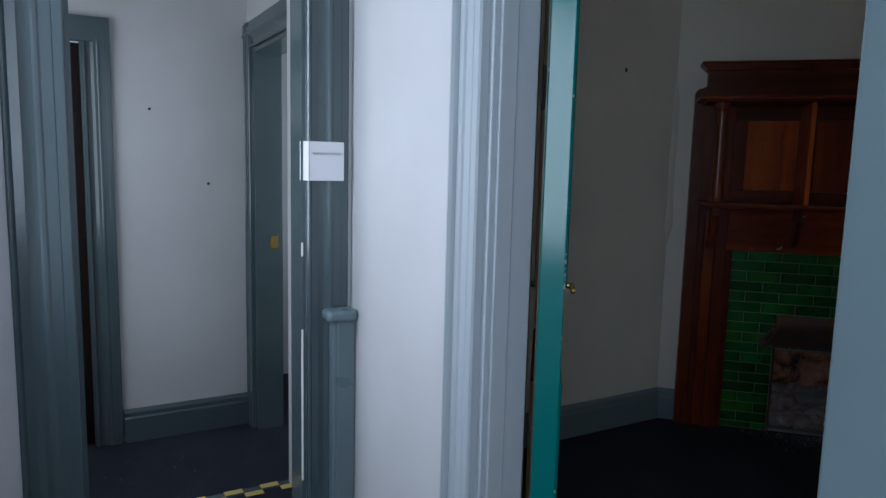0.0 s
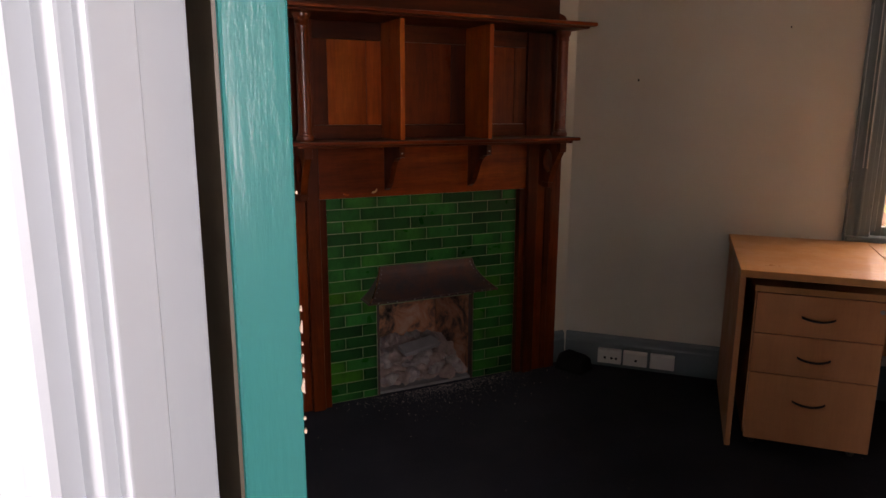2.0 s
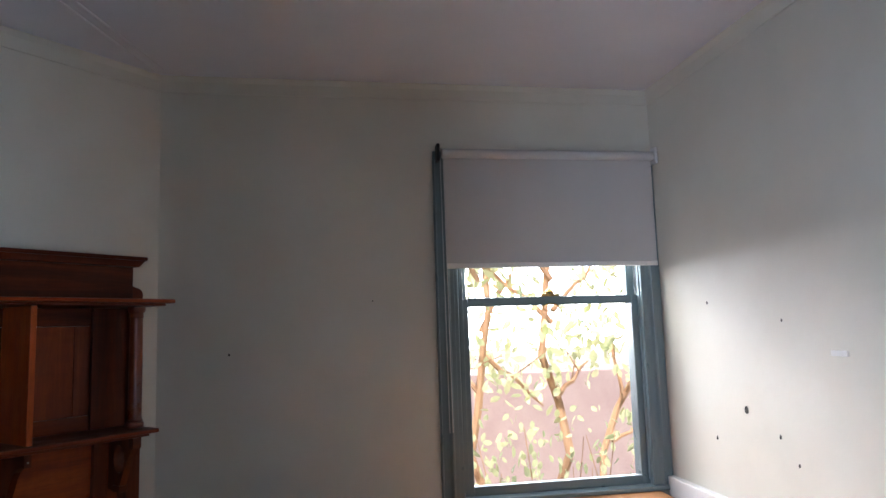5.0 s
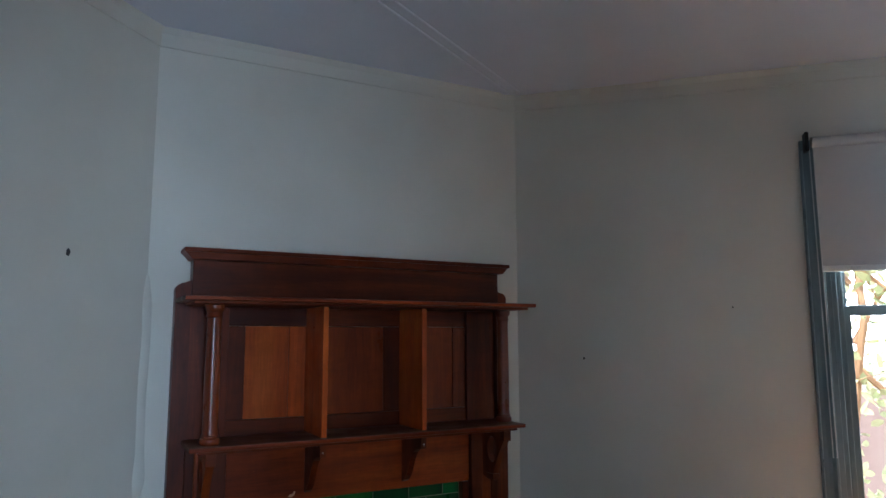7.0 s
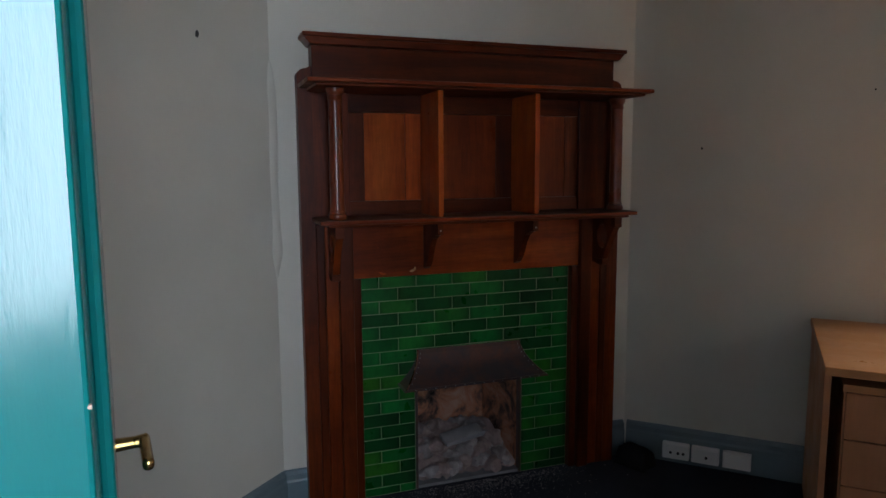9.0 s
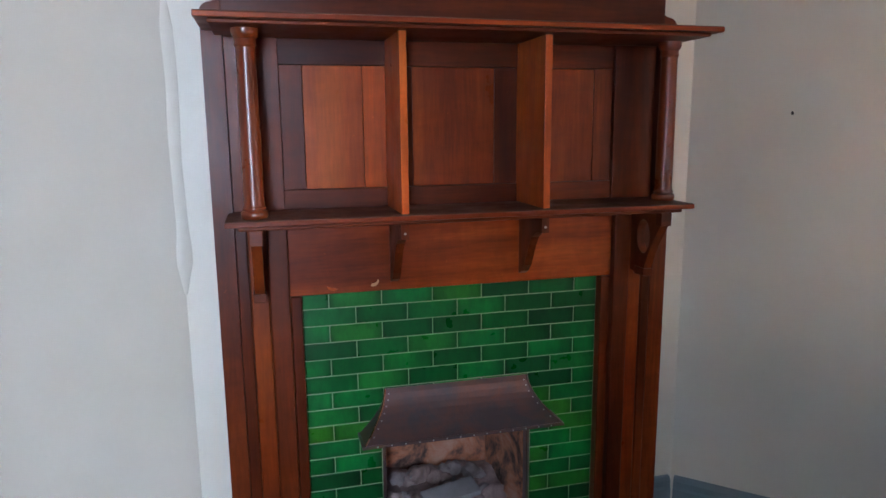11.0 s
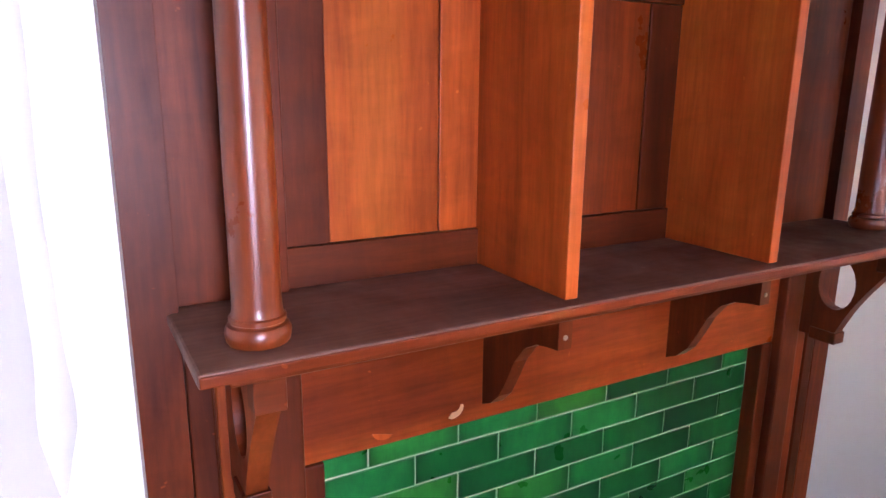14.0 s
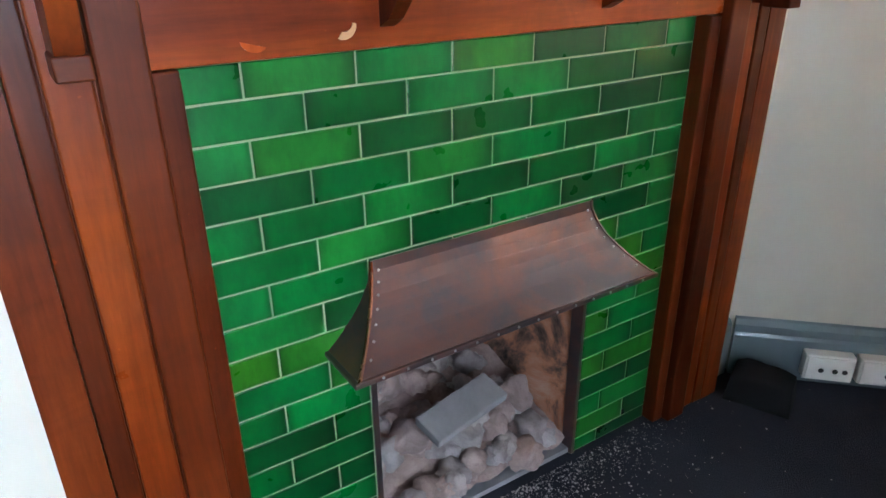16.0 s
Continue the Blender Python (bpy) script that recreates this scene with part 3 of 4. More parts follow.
lettering.data.materials.append(INK)
# wall marks in the lower hall
for k, (y, z) in enumerate(((-2.815, 1.533), (-2.54, 1.164))):
    hk = thing("wall_plug", pose(-1.85, y, z), "small dark screw standing out of the plaster", "screw")
    part("screw", moved(turned([(0.006, 0), (0.007, 0.003), (0.004, 0.012)], 10), pose(0, 0, 0, 0, 90, 0)), SOOTIRON, hk)
# reflected light on the worn doorway edge, built as a white strip
structure("trim_edge_strip", rounded(boxes((-0.046, -0.040, -2.6165, -2.6115, 0.33, 0.80), (-0.046, -0.040, -2.6165, -2.6115, 1.02, 1.06)), 0.001), WHITEPLASTIC, "white strip for the glint along the worn doorway edge", "trim")
# board added over the pale pier, dark so the corner looks dimly lit
structure("door_1_right_frame", rounded(boxes((PIER + 0.001, PIER + 0.15, -2.683, -2.672, 0, 2.10)), 0.003), DARKTRIM, "added dark grey flat board that stands for dim light on the doorway corner", "door frame")

# ---- the mantelpiece ----
mantel = thing("mantelpiece", FIRE, "tall dark mahogany corner mantelpiece with shelves and turned columns", "mantelpiece")


def m_part(name, bm, mat, label=""):
    return part(name, bm, mat, mantel, label)


for s in (-1, 1):
    def su(a, b):
        return (min(s * a, s * b), max(s * a, s * b))
    # lower legs: backing board, outer board, middle strip and inner board
    m_part("leg_board", rounded(boxes((*su(0.600, 0.6305), -0.038, 0.02, 0, 1.124)), 0.003), MAHOG_V)
    m_part("leg_strip", rounded(boxes((*su(0.550, 0.598), -0.0355, 0.018, 0, 1.122)), 0.003), MAHOG_MID_V, "worn reddish leg strip")
    m_part("leg_board", rounded(boxes((*su(0.494, 0.548), -0.052, 0.02, 0, 1.124)), 0.004), MAHOG_V)
    m_part("leg_backing", boxes((*su(0.545, 0.603), -0.030, 0.019, 0, 1.124)), MAHOG_V)
    m_part("inner_slip", rounded(boxes((*su(0.462, 0.492), -0.034, 0.02, 0, 0.906)), 0.003), MAHOG_V)
    # upper side board with a rounded shoulder
    ol = [(s * 0.684, 0.0), (s * 0.684, 1.65)] + [(s * (0.655 + 0.030 * math.cos(a)), 1.660 + 0.030 * math.sin(a)) for a in [radians(k * 15) for k in range(7)]] + [(s * 0.632, 1.700), (s * 0.632, 0.0)]
    m_part("side_board", extruded(ol, 1, -0.038, 0.018), MAHOG_V)
    m_part("inner_board", rounded(boxes((*su(0.495, 0.631), -0.018, 0.016, 1.15, 1.608)), 0.002), MAHOG_V)
    # turned column
    col = [(0.031, 0.0), (0.0328, 0.003), (0.0340, 0.009), (0.0335, 0.015), (0.0312, 0.0195), (0.0275, 0.0208), (0.0275, 0.0222), (0.0292, 0.0235), (0.0292, 0.0280), (0.0270, 0.0295), (0.0258, 0.033), (0.0252, 0.040), (0.0250, 0.055), (0.0250, 0.20), (0.0240, 0.31), (0.0232, 0.402), (0.0234, 0.414), (0.0252, 0.416), (0.0268, 0.420), (0.0252, 0.425), (0.0250, 0.433), (0.0292, 0.438), (0.0325, 0.445), (0.0325, 0.4575)]
    cu, cv = (-0.573, -0.169) if s < 0 else (0.612, -0.118)
    turned_smooth("column", moved(turned(col), pose(cu, cv, 1.1505)), MAHOG_POLISHED, mantel, "polished turned column")
    # corner bracket: a plank on edge, pierced by an oval hole
    outer = [(-0.036, 1.1235), (-0.198, 1.1235), (-0.198, 1.086)]
    outer += [(-0.198 + 0.030 * math.sin(math.pi * k / 14) ** 0.9 + 0.088 * (k / 14) ** 2.0, 1.086 - 0.156 * k / 14) for k in range(1, 15)]
    outer += [(-0.108, 0.924), (-0.036, 0.924)]
    ring = [(-0.106 + 0.036 * math.cos(radians(a)), 1.040 + 0.052 * math.sin(radians(a))) for a in range(0, 360, 15)]
    bm = bmesh.new()
    x0 = s * 0.573 - 0.013
    for loop in (outer, ring):
        vs = [bm.verts.new((x0, p[0], p[1])) for p in loop]
        for i in range(len(vs)):
            bm.edges.new((vs[i], vs[(i + 1) % len(vs)]))
    bmesh.ops.triangle_fill(bm, use_beauty=True, use_dissolve=False, edges=bm.edges[:])
    ext = bmesh.ops.extrude_face_region(bm, geom=bm.faces[:])
    bmesh.ops.translate(bm, vec=Vector((0.026, 0, 0)), verts=[e for e in ext["geom"] if isinstance(e, bmesh.types.BMVert)])
    bmesh.ops.recalc_face_normals(bm, faces=bm.faces[:])
    m_part("corner_bracket", bm, MAHOG_V, "scrolled bracket with a pierced hole")
    m_part("bracket_block", rounded(boxes((s * 0.573 - 0.017, s * 0.573 + 0.017, -0.205, -0.175, 1.083, 1.1238)), 0.002), MAHOG_H)
    m_part("bracket_block", rounded(boxes((s * 0.573 - 0.017, s * 0.573 + 0.017, -0.119, -0.066, 0.918, 0.942)), 0.002), MAHOG_H)
    # middle bracket: slender s-curve
    sc = [(-0.032, 1.1235), (-0.205, 1.1235), (-0.205, 1.082), (-0.186, 1.080), (-0.160, 1.075), (-0.134, 1.060), (-0.112, 1.032), (-0.095, 0.998), (-0.077, 0.966), (-0.055, 0.945), (-0.032, 0.934)]
    m_part("shelf_bracket", extruded(sc, 0, s * 0.197 - 0.011, s * 0.197 + 0.011), MAHOG_V)
    nail = turned([(0.0035, -0.001), (0.0035, 0.001)], 10)
    m_part("nail_head", moved(nail, pose(s * 0.197, -0.2055, 1.098, 90)), STEEL, "bright nail head")
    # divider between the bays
    m_part("divider", rounded(boxes((s * 0.196 - 0.010, s * 0.196 + 0.010, -0.212, 0.004, 1.1505, 1.608)), 0.0015), MAHOG_LIGHT_V, "worn upright divider, its tone paler for the light on it")

m_part("frieze_board", rounded(boxes((-0.494, 0.494, -0.032, 0.019, 0.908, 1.124)), 0.002), MAHOG_LIGHT_H, "worn orange-brown frieze board with a chipped scar")
scar = extruded([(0.016 * math.cos(radians(a)), 0.013 * math.sin(radians(a))) for a in range(200, 345, 18)] + [(0.010 * math.cos(radians(a)) + 0.003, 0.008 * math.sin(radians(a)) + 0.003) for a in range(335, 205, -18)], 1, -0.0335, -0.031)
m_part("scar", moved(scar, pose(-0.257, 0, 0.936, 0, -32, 0)), SCAR, "pale chipped scar")
scar = extruded([(0.016 * math.cos(radians(a)), 0.011 * math.sin(radians(a))) for a in range(190, 360, 20)], 1, -0.0330, -0.031)
m_part("scar", moved(scar, pose(-0.375, 0, 0.928, 0, 15, 0)), MAHOG_LIGHT_V, "faint rubbed mark")


def shelf(name, u, depth, z0, z1, mat):
    """A board with a moulded front and side edge."""
    board = z1 - 0.0155
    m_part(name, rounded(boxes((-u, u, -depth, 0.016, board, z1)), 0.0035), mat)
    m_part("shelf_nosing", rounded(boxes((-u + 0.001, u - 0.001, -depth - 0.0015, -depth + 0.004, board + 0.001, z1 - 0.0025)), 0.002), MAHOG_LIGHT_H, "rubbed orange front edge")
    m_part("shelf_moulding", rounded(boxes((-u + 0.030, u - 0.030, -depth + 0.014, 0.015, z0, board)), 0.004, 3), MAHOG_H)


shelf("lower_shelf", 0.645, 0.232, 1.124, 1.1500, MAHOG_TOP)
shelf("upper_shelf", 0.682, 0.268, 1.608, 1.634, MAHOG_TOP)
# panelled back of the three bays
for a, b, rows in ((-0.495, -0.206, ((-0.494, -0.434), (-0.433, -0.271), (-0.270, -0.207))), (-0.186, 0.186, ((-0.185, -0.130), (-0.129, 0.115), (0.116, 0.185))), (0.206, 0.495, ((0.207, 0.270), (0.271, 0.433), (0.434, 0.494)))):
    for k, (c, d) in enumerate(rows):
        # left bay palest: the light that reaches it is set in the board tone
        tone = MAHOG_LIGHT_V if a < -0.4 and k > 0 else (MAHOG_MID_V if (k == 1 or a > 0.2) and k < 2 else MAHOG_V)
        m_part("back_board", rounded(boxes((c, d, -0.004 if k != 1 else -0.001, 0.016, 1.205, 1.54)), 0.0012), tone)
    m_part("back_rail", rounded(boxes((a, b, -0.008, 0.016, 1.1505, 1.204)), 0.0012), MAHOG_H)
    m_part("back_rail", rounded(boxes((a, b, -0.006, 0.016, 1.541, 1.608)), 0.0012), MAHOG_H)
m_part("header_board", rounded(boxes((-0.632, 0.632, -0.055, 0.018, 1.6345, 1.775)), 0.003), MAHOG_H)
m_part("cornice", joined(rounded(boxes((-0.668, 0.668, -0.098, 0.017, 1.795, 1.810)), 0.003), rounded(extruded([(-0.640, 1.770), (0.640, 1.770), (0.664, 1.796), (-0.664, 1.796)], 1, -0.088, 0.016), 0.002)), MAHOG_H)

# ---- fireplace: tiles, hood, firebox ----
fireplace = thing("fireplace", FIRE, "green glazed tile fireplace surround with a copper hood", "fireplace")
part("grout_bed", boxes((-0.463, -0.2305, -0.0008, 0.0195, 0, 0.906), (0.2305, 0.463, -0.0008, 0.0195, 0, 0.906), (-0.2305, 0.2305, -0.0008, 0.0195, 0.42, 0.906)), GROUT, fireplace, "pale grout between the tiles")
# hood: curved copper canopy
bm = bmesh.new()
rows = []
for k in range(9):
    f = k / 8
    z = 0.596 - 0.130 * f
    d = 0.004 + 0.100 * f ** 1.7
    w = 0.228 + 0.078 * f ** 1.9
    rows.append([bm.verts.new(p) for p in ((-w - 0.006 * f, 0.004, z - 0.004 * f), (-w, -d, z), (-w * 0.4, -d, z), (w * 0.4, -d, z), (w, -d, z), (w + 0.006 * f, 0.004, z - 0.004 * f))])
for a, b in zip(rows, rows[1:]):
    for i in range(5):
        bm.faces.new((a[i], b[i], b[i + 1], a[i + 1]))
bm.faces.new(rows[0])
bmesh.ops.recalc_face_normals(bm, faces=bm.faces[:])
bmesh.ops.solidify(bm, geom=bm.faces[:], thickness=0.003)
hood = part("hood", bm, COPPER, fireplace, "tarnished curved copper smoke hood")
part("hood_lip", joined(rounded(boxes((-0.308, 0.308, -0.1085, -0.1015, 0.458, 0.468)), 0.002), rounded(boxes((-0.314, -0.306, -0.108, 0.003, 0.457, 0.466)), 0.002), rounded(boxes((0.306, 0.314, -0.108, 0.003, 0.457, 0.466)), 0.002)), COPPER, hood)
rivet = turned([(0.0024, 0), (0.0022, 0.0012), (0.0011, 0.0020)], 8)
me_rivet = part("rivet", moved(rivet, pose(-0.27, -0.1085, 0.4635, 90)), STEEL, hood, "small bright rivet")
for k in range(1, 14):
    o = new("rivet", me_rivet.data)
    o.parent, o.location = hood, (0.0415 * k, 0, 0)
for s in (-1, 1):
    ridge_line = bmesh.new()
    prev = None
    for k in range(9):
        f = k / 8
        c = Vector((s * (0.228 + 0.078 * f ** 1.9), -0.0045 - 0.100 * f ** 1.7, 0.5965 - 0.130 * f))
        loop = [ridge_line.verts.new(c + Vector((0.0035 * math.cos(b), 0.0035 * math.sin(b), 0))) for b in [2 * math.pi * j / 6 for j in range(6)]]
        if prev:
            for j in range(6):
                ridge_line.faces.new((prev[j], prev[(j + 1) % 6], loop[(j + 1) % 6], loop[j]))
        prev = loop
    # left seam in brighter copper than the right
    part("hood_seam", ridge_line, BRIGHTCOPPER if s < 0 else COPPER, hood, "raised seam of the hood, brighter on the left")
    for k in range(1, 8):
        f = k / 8
        o = new("rivet", me_rivet.data)
        o.parent, o.location = hood, (s * (0.228 + 0.078 * f ** 1.9) - s * 0.012 + 0.27, 0.104 - 0.100 * f ** 1.7, 0.133 - 0.130 * f)
part("firebox_frame", rounded(boxes((-0.240, -0.230, -0.006, 0.026, 0, 0.44), (0.230, 0.240, -0.006, 0.026, 0, 0.44), (-0.24, 0.24, 0.0, 0.1, 0.425, 0.44)), 0.002), COPPER, fireplace, "dull copper firebox frame")
part("firebox_lining", extruded([(-0.236, 0.02), (-0.20, 0.34), (0.20, 0.34), (0.236, 0.02), (0.27, 0.02), (0.24, 0.40), (-0.24, 0.40), (-0.27, 0.02)], 2, 0.0, 0.75), FIREBRICK, fireplace, "sooty orange firebrick lining")
part("hearth_base", boxes((-0.236, 0.236, 0.004, 0.36, -0.01, 0.012)), SLATE, fireplace, "ash-dusted hearth slab")
part("smoke_shelf", boxes((-0.27, 0.27, 0.02, 0.40, 0.75, 0.78)), SOOTIRON, fireplace)


# loose rubble and ash in the firebox
def lump(name, c, r, squash, mat, label, seed):
    rnd = random.Random(seed)
    bm = bmesh.new()
    bmesh.ops.create_icosphere(bm, subdivisions=3, radius=1)
    off = Vector((rnd.uniform(-9, 9), rnd.uniform(-9, 9), rnd.uniform(-9, 9)))
    for v in bm.verts:
        k = 1 + 0.45 * noise.noise(v.co * 1.3 + off) + 0.24 * noise.noise(v.co * 3.7 + off) + 0.12 * noise.noise(v.co * 9 + off)
        v.co = Vector((v.co.x * r * k, v.co.y * r * k * 0.9, v.co.z * r * k * squash))
    low = min(v.co.z for v in bm.verts)
    ob = part(name, bm, mat)
    for p in ob.data.polygons:
        p.use_smooth = True
    ob.matrix_basis = FIRE @ pose(c[0], -c[1], c[2] - low, 0, 0, rnd.uniform(0, 180))
    return tagged(ob, label, "rubble", "rubble in the firebox")


rub = random.Random(4)
bed = bmesh.new()
grid = []
for a in range(29):
    row = []
    for b in range(29):
        u = (-0.222 + 0.444 * a / 28) * (1 - 0.12 * b / 28)
        y = 0.008 + 0.324 * b / 28
        z = 0.034 + 0.115 * min(1, 1.25 * b / 28) ** 0.8 + 0.018 * noise.noise(Vector((u * 14, y * 14, 2))) + 0.014 * noise.noise(Vector((u * 45, y * 45, 5)))
        row.append(bed.verts.new((u, y, max(0.006, z))))
    grid.append(row)
for a in range(28):
    for b in range(28):
        bed.faces.new((grid[a][b], grid[a + 1][b], grid[a + 1][b + 1], grid[a][b + 1]))
bed_ob = part("ash_bed", bed, ASHBROWN, None, "", True)
bed_ob.matrix_basis = FIRE
tagged(bed_ob, "heap of grey-brown ash filling the firebox", "ash", kind="stuff")
for k in range(64):
    row = k % 4
    u = -0.195 + 0.39 * ((k * 0.618) % 1)
    d = -0.024 - 0.26 * row / 3.4 + rub.uniform(-0.02, 0.02)
    if d < -0.15:
        u *= 0.85
    z = 0.010 + 0.115 * min(1, max(0, (0.02 - d) / 0.27)) ** 0.8 + rub.uniform(-0.012, 0.004)
    lump("rubble_lump", (u, d, max(0.010, z)), rub.uniform(0.016, 0.036) * (1.25 if row == 1 else 1), rub.uniform(0.6, 1.0), ASH if rub.random() < 0.6 else ASHBROWN, "grey ash-covered lump of rubble in the firebox", k)
slab = part("slate_piece", rounded(boxes((-0.095, 0.095, -0.036, 0.036, -0.011, 0.011)), 0.003), SLATE)
slab.matrix_basis = FIRE @ pose(-0.005, 0.075, 0.176, 16, -5, 9)
tagged(slab, "broken grey slate piece lying on the ash", "slate")

# ash crumbs spilled over the carpet before the hearth
crumbs = bmesh.new()
cr = random.Random(9)
for k in range(2600):
    d = 0.02 + abs(cr.gauss(0, 0.05 if k % 3 else 0.15))
    u = 0.08 + cr.gauss(0, 0.20)
    r = cr.uniform(0.0006, 0.0012 if k % 4 else 0.0030)
    bmesh.ops.create_icosphere(crumbs, subdivisions=1, radius=r, matrix=FIRE @ Matrix.Translation((u, -d, r * 0.6)) @ Matrix.Diagonal((1, cr.uniform(0.6, 1.4), 0.7, 1)))
spill = part("ash_crumbs", crumbs, ASH)
tagged(spill, "pale ash crumbs spilled on the carpet by the hearth", "ash", kind="stuff")

# ---- the office door, standing open ----
door = thing("office_door", pose(0.724, -2.342, 0, 0, 0, 142), "open teal gloss-painted wooden door with chipped edges", "door")
leaf = part("leaf", rounded(boxes((0, 0.74, -0.056, -0.002, 0.010, 2.015)), 0.003), TEAL, door)
part("hall_face", boxes((0.004, 0.736, -0.002, 0.001, 0.012, 2.012)), BROWNGAP, door, "brown varnished face of the door")
for z0, z1 in ((0.22, 0.80), (1.02, 1.88)):
    part("panel_moulding", rounded(boxes((0.11, 0.63, 0.0, 0.010, z0, z1)), 0.005), BROWNGAP, door)
    part("panel_moulding", rounded(boxes((0.11, 0.63, -0.065, -0.055, z0, z1)), 0.005), TEAL, door)
for s, y in ((-1, -0.057), (1, 0.002)):
    hp = part("handle_plate", rounded(boxes((0.655, 0.700, min(y, y + s * 0.004), max(y, y + s * 0.004), 0.805, 0.985)), 0.0015), BRASS, door, "brass handle plate")
    part("lever", joined(moved(turned([(0.011, 0), (0.009, 0.03), (0.011, 0.050)], 14), pose(0.678, y, 0.930, -90 * s)), rounded(boxes((0.580, 0.690, y + s * 0.046 - 0.008, y + s * 0.046 + 0.008, 0.921, 0.939)), 0.007, 3)), BRASS, hp, "brass lever handle")
for z in (0.30, 1.46):
    part("hinge", joined(moved(turned([(0.004, -0.045), (0.004, 0.045)], 12), pose(0.0, 0.0055, z)), boxes((0.002, 0.030, 0.0005, 0.004, z - 0.040, z + 0.040))), BLACKCLOTH, door, "dark butt hinge")
chips = random.Random(11)
for k in range(22):
    z = 0.35 + 1.5 * chips.random() ** 1.2
    side = 0 if chips.random() < 0.25 else 1
    h = chips.uniform(0.002, 0.008)
    w = chips.uniform(0.001, 0.0025)
    y = -0.056 if side else -0.004
    ol = [(y + (-0.0008 if side else 0.0), z), (y + w * 0.7, z + h * 0.15), (y + w, z + h * 0.5), (y + w * 0.5, z + h * 0.85), (y + (-0.0008 if side else 0.0), z + h)]
    part("chip", extruded(ol, 0, -0.0008, 0.0015), CHIP, door, "bare wood where the paint has chipped")
for z, h, w in ((1.040, 0.013, 0.0030), (1.059, 0.004, 0.0016), (1.067, 0.008, 0.0026), (1.083, 0.003, 0.0014), (1.094, 0.011, 0.0024), (1.113, 0.005, 0.0018)):
    ol = [(-0.0568, z), (-0.0566 + w * 0.8, z + h * 0.12), (-0.0566 + w, z + h * 0.45), (-0.0566 + w * 0.4, z + h * 0.8), (-0.0568, z + h)]
    part("chip", extruded(ol, 0, -0.0008, 0.002), CHIP, door, "bare wood where the paint has chipped")

# ---- window ----
win = new("window_1")
win.matrix_basis = pose(0, 0.57, 0)
tagged(win, "grey-painted double-hung sash window with a roller blind above", "window", kind="structure")


def w_part(name, bm, mat, label="", parent=None):
    return part(name, bm, mat, parent or win, label)


w_part("architrave", joined(casing(pose(1.737, 0, 0.716), 0.100, 0.024, 1.545), casing(pose(2.727, 0, 0.716), 0.100, 0.024, 1.545), rounded(boxes((1.737, 2.827, -0.020, 0, 2.261, 2.305)), 0.004)), TRIM)
w_part("window_frame", joined(boxes((1.80, 1.842, 0, 0.20, 0.715, 2.28), (2.742, 2.79, 0, 0.20, 0.715, 2.28), (1.84, 2.744, 0, 0.20, 2.24, 2.28)), rounded(boxes((1.842, 1.862, 0.0, 0.022, 0.76, 2.24), (2.722, 2.742, 0.0, 0.022, 0.76, 2.24)), 0.003)), TRIM)
w_part("window_sill", rounded(boxes((1.745, 2.82, -0.040, 0.20, 0.716, 0.738)), 0.005), TRIM)
low = w_part("lower_sash", rounded(boxes((1.850, 1.890, 0.024, 0.062, 0.738, 1.62), (2.692, 2.734, 0.024, 0.062, 0.738, 1.62), (1.89, 2.692, 0.024, 0.062, 0.738, 0.778), (1.89, 2.692, 0.024, 0.062, 1.582, 1.622)), 0.003), TRIM)
up = w_part("upper_sash", rounded(boxes((1.850, 1.890, 0.068, 0.106, 1.58, 2.24), (2.692, 2.734, 0.068, 0.106, 1.58, 2.24), (1.89, 2.692, 0.068, 0.106, 2.20, 2.24), (1.89, 2.692, 0.068, 0.106, 1.59, 1.625)), 0.003), TRIM)
for sash, y, z0, z1 in ((low, 0.043, 0.778, 1.582), (up, 0.087, 1.625, 2.20)):
    g = w_part("pane", boxes((1.89, 2.692, y - 0.002, y + 0.002, z0, z1)), GLASS, "", sash)
    g.visible_shadow = False
w_part("sash_catch", joined(rounded(boxes((2.245, 2.335, 0.026, 0.062, 1.622, 1.634)), 0.002), moved(turned([(0.020, 0), (0.022, 0.012), (0.010, 0.026)], 14), pose(2.29, 0.045, 1.634))), BRASS, "brass sash catch", low)
tor = bmesh.new()
rings = []
for i in range(20):
    a = 2 * math.pi * i / 20
    rings.append([tor.verts.new(((0.040 + 0.003 * math.cos(b)) * math.cos(a), 0.003 * math.sin(b), (0.017 + 0.003 * math.cos(b)) * math.sin(a))) for b in [2 * math.pi * j / 8 for j in range(8)]])
for i in range(20):
    for j in range(8):
        tor.faces.new((rings[i][j], rings[(i + 1) % 20][j], rings[(i + 1) % 20][(j + 1) % 8], rings[i][(j + 1) % 8]))
w_part("ring_pull", moved(tor, pose(2.285, 0.016, 1.570)), BRASS, "brass ring pull on the meeting rail", low)
w_part("sash_stop", rounded(boxes((2.735, 2.741, -0.001, 0.02, 1.60, 1.70)), 0.002), STEEL)

blind = thing("roller_blind", pose(0, 0.528, 0), "white roller blind drawn a third of the way down", "blind")
part("roller", moved(turned([(0.022, 0), (0.022, 1.035)], 20), pose(1.775, -0.012, 2.285, 0, 90, 0)), BLIND, blind)
part("cloth", boxes((1.785, 2.805, -0.003, 0.0, 1.775, 2.285)), BLIND, blind)
part("bottom_bar", rounded(boxes((1.785, 2.805, -0.012, 0.006, 1.755, 1.778)), 0.004), WHITEPLASTIC, blind)
for x in (1.748, 2.812):
    part("bracket", rounded(boxes((x, x + 0.014, -0.040, 0.014, 2.245, 2.325)), 0.004), BLACK if x < 2 else WHITEPLASTIC, blind)
chain = bmesh.new()
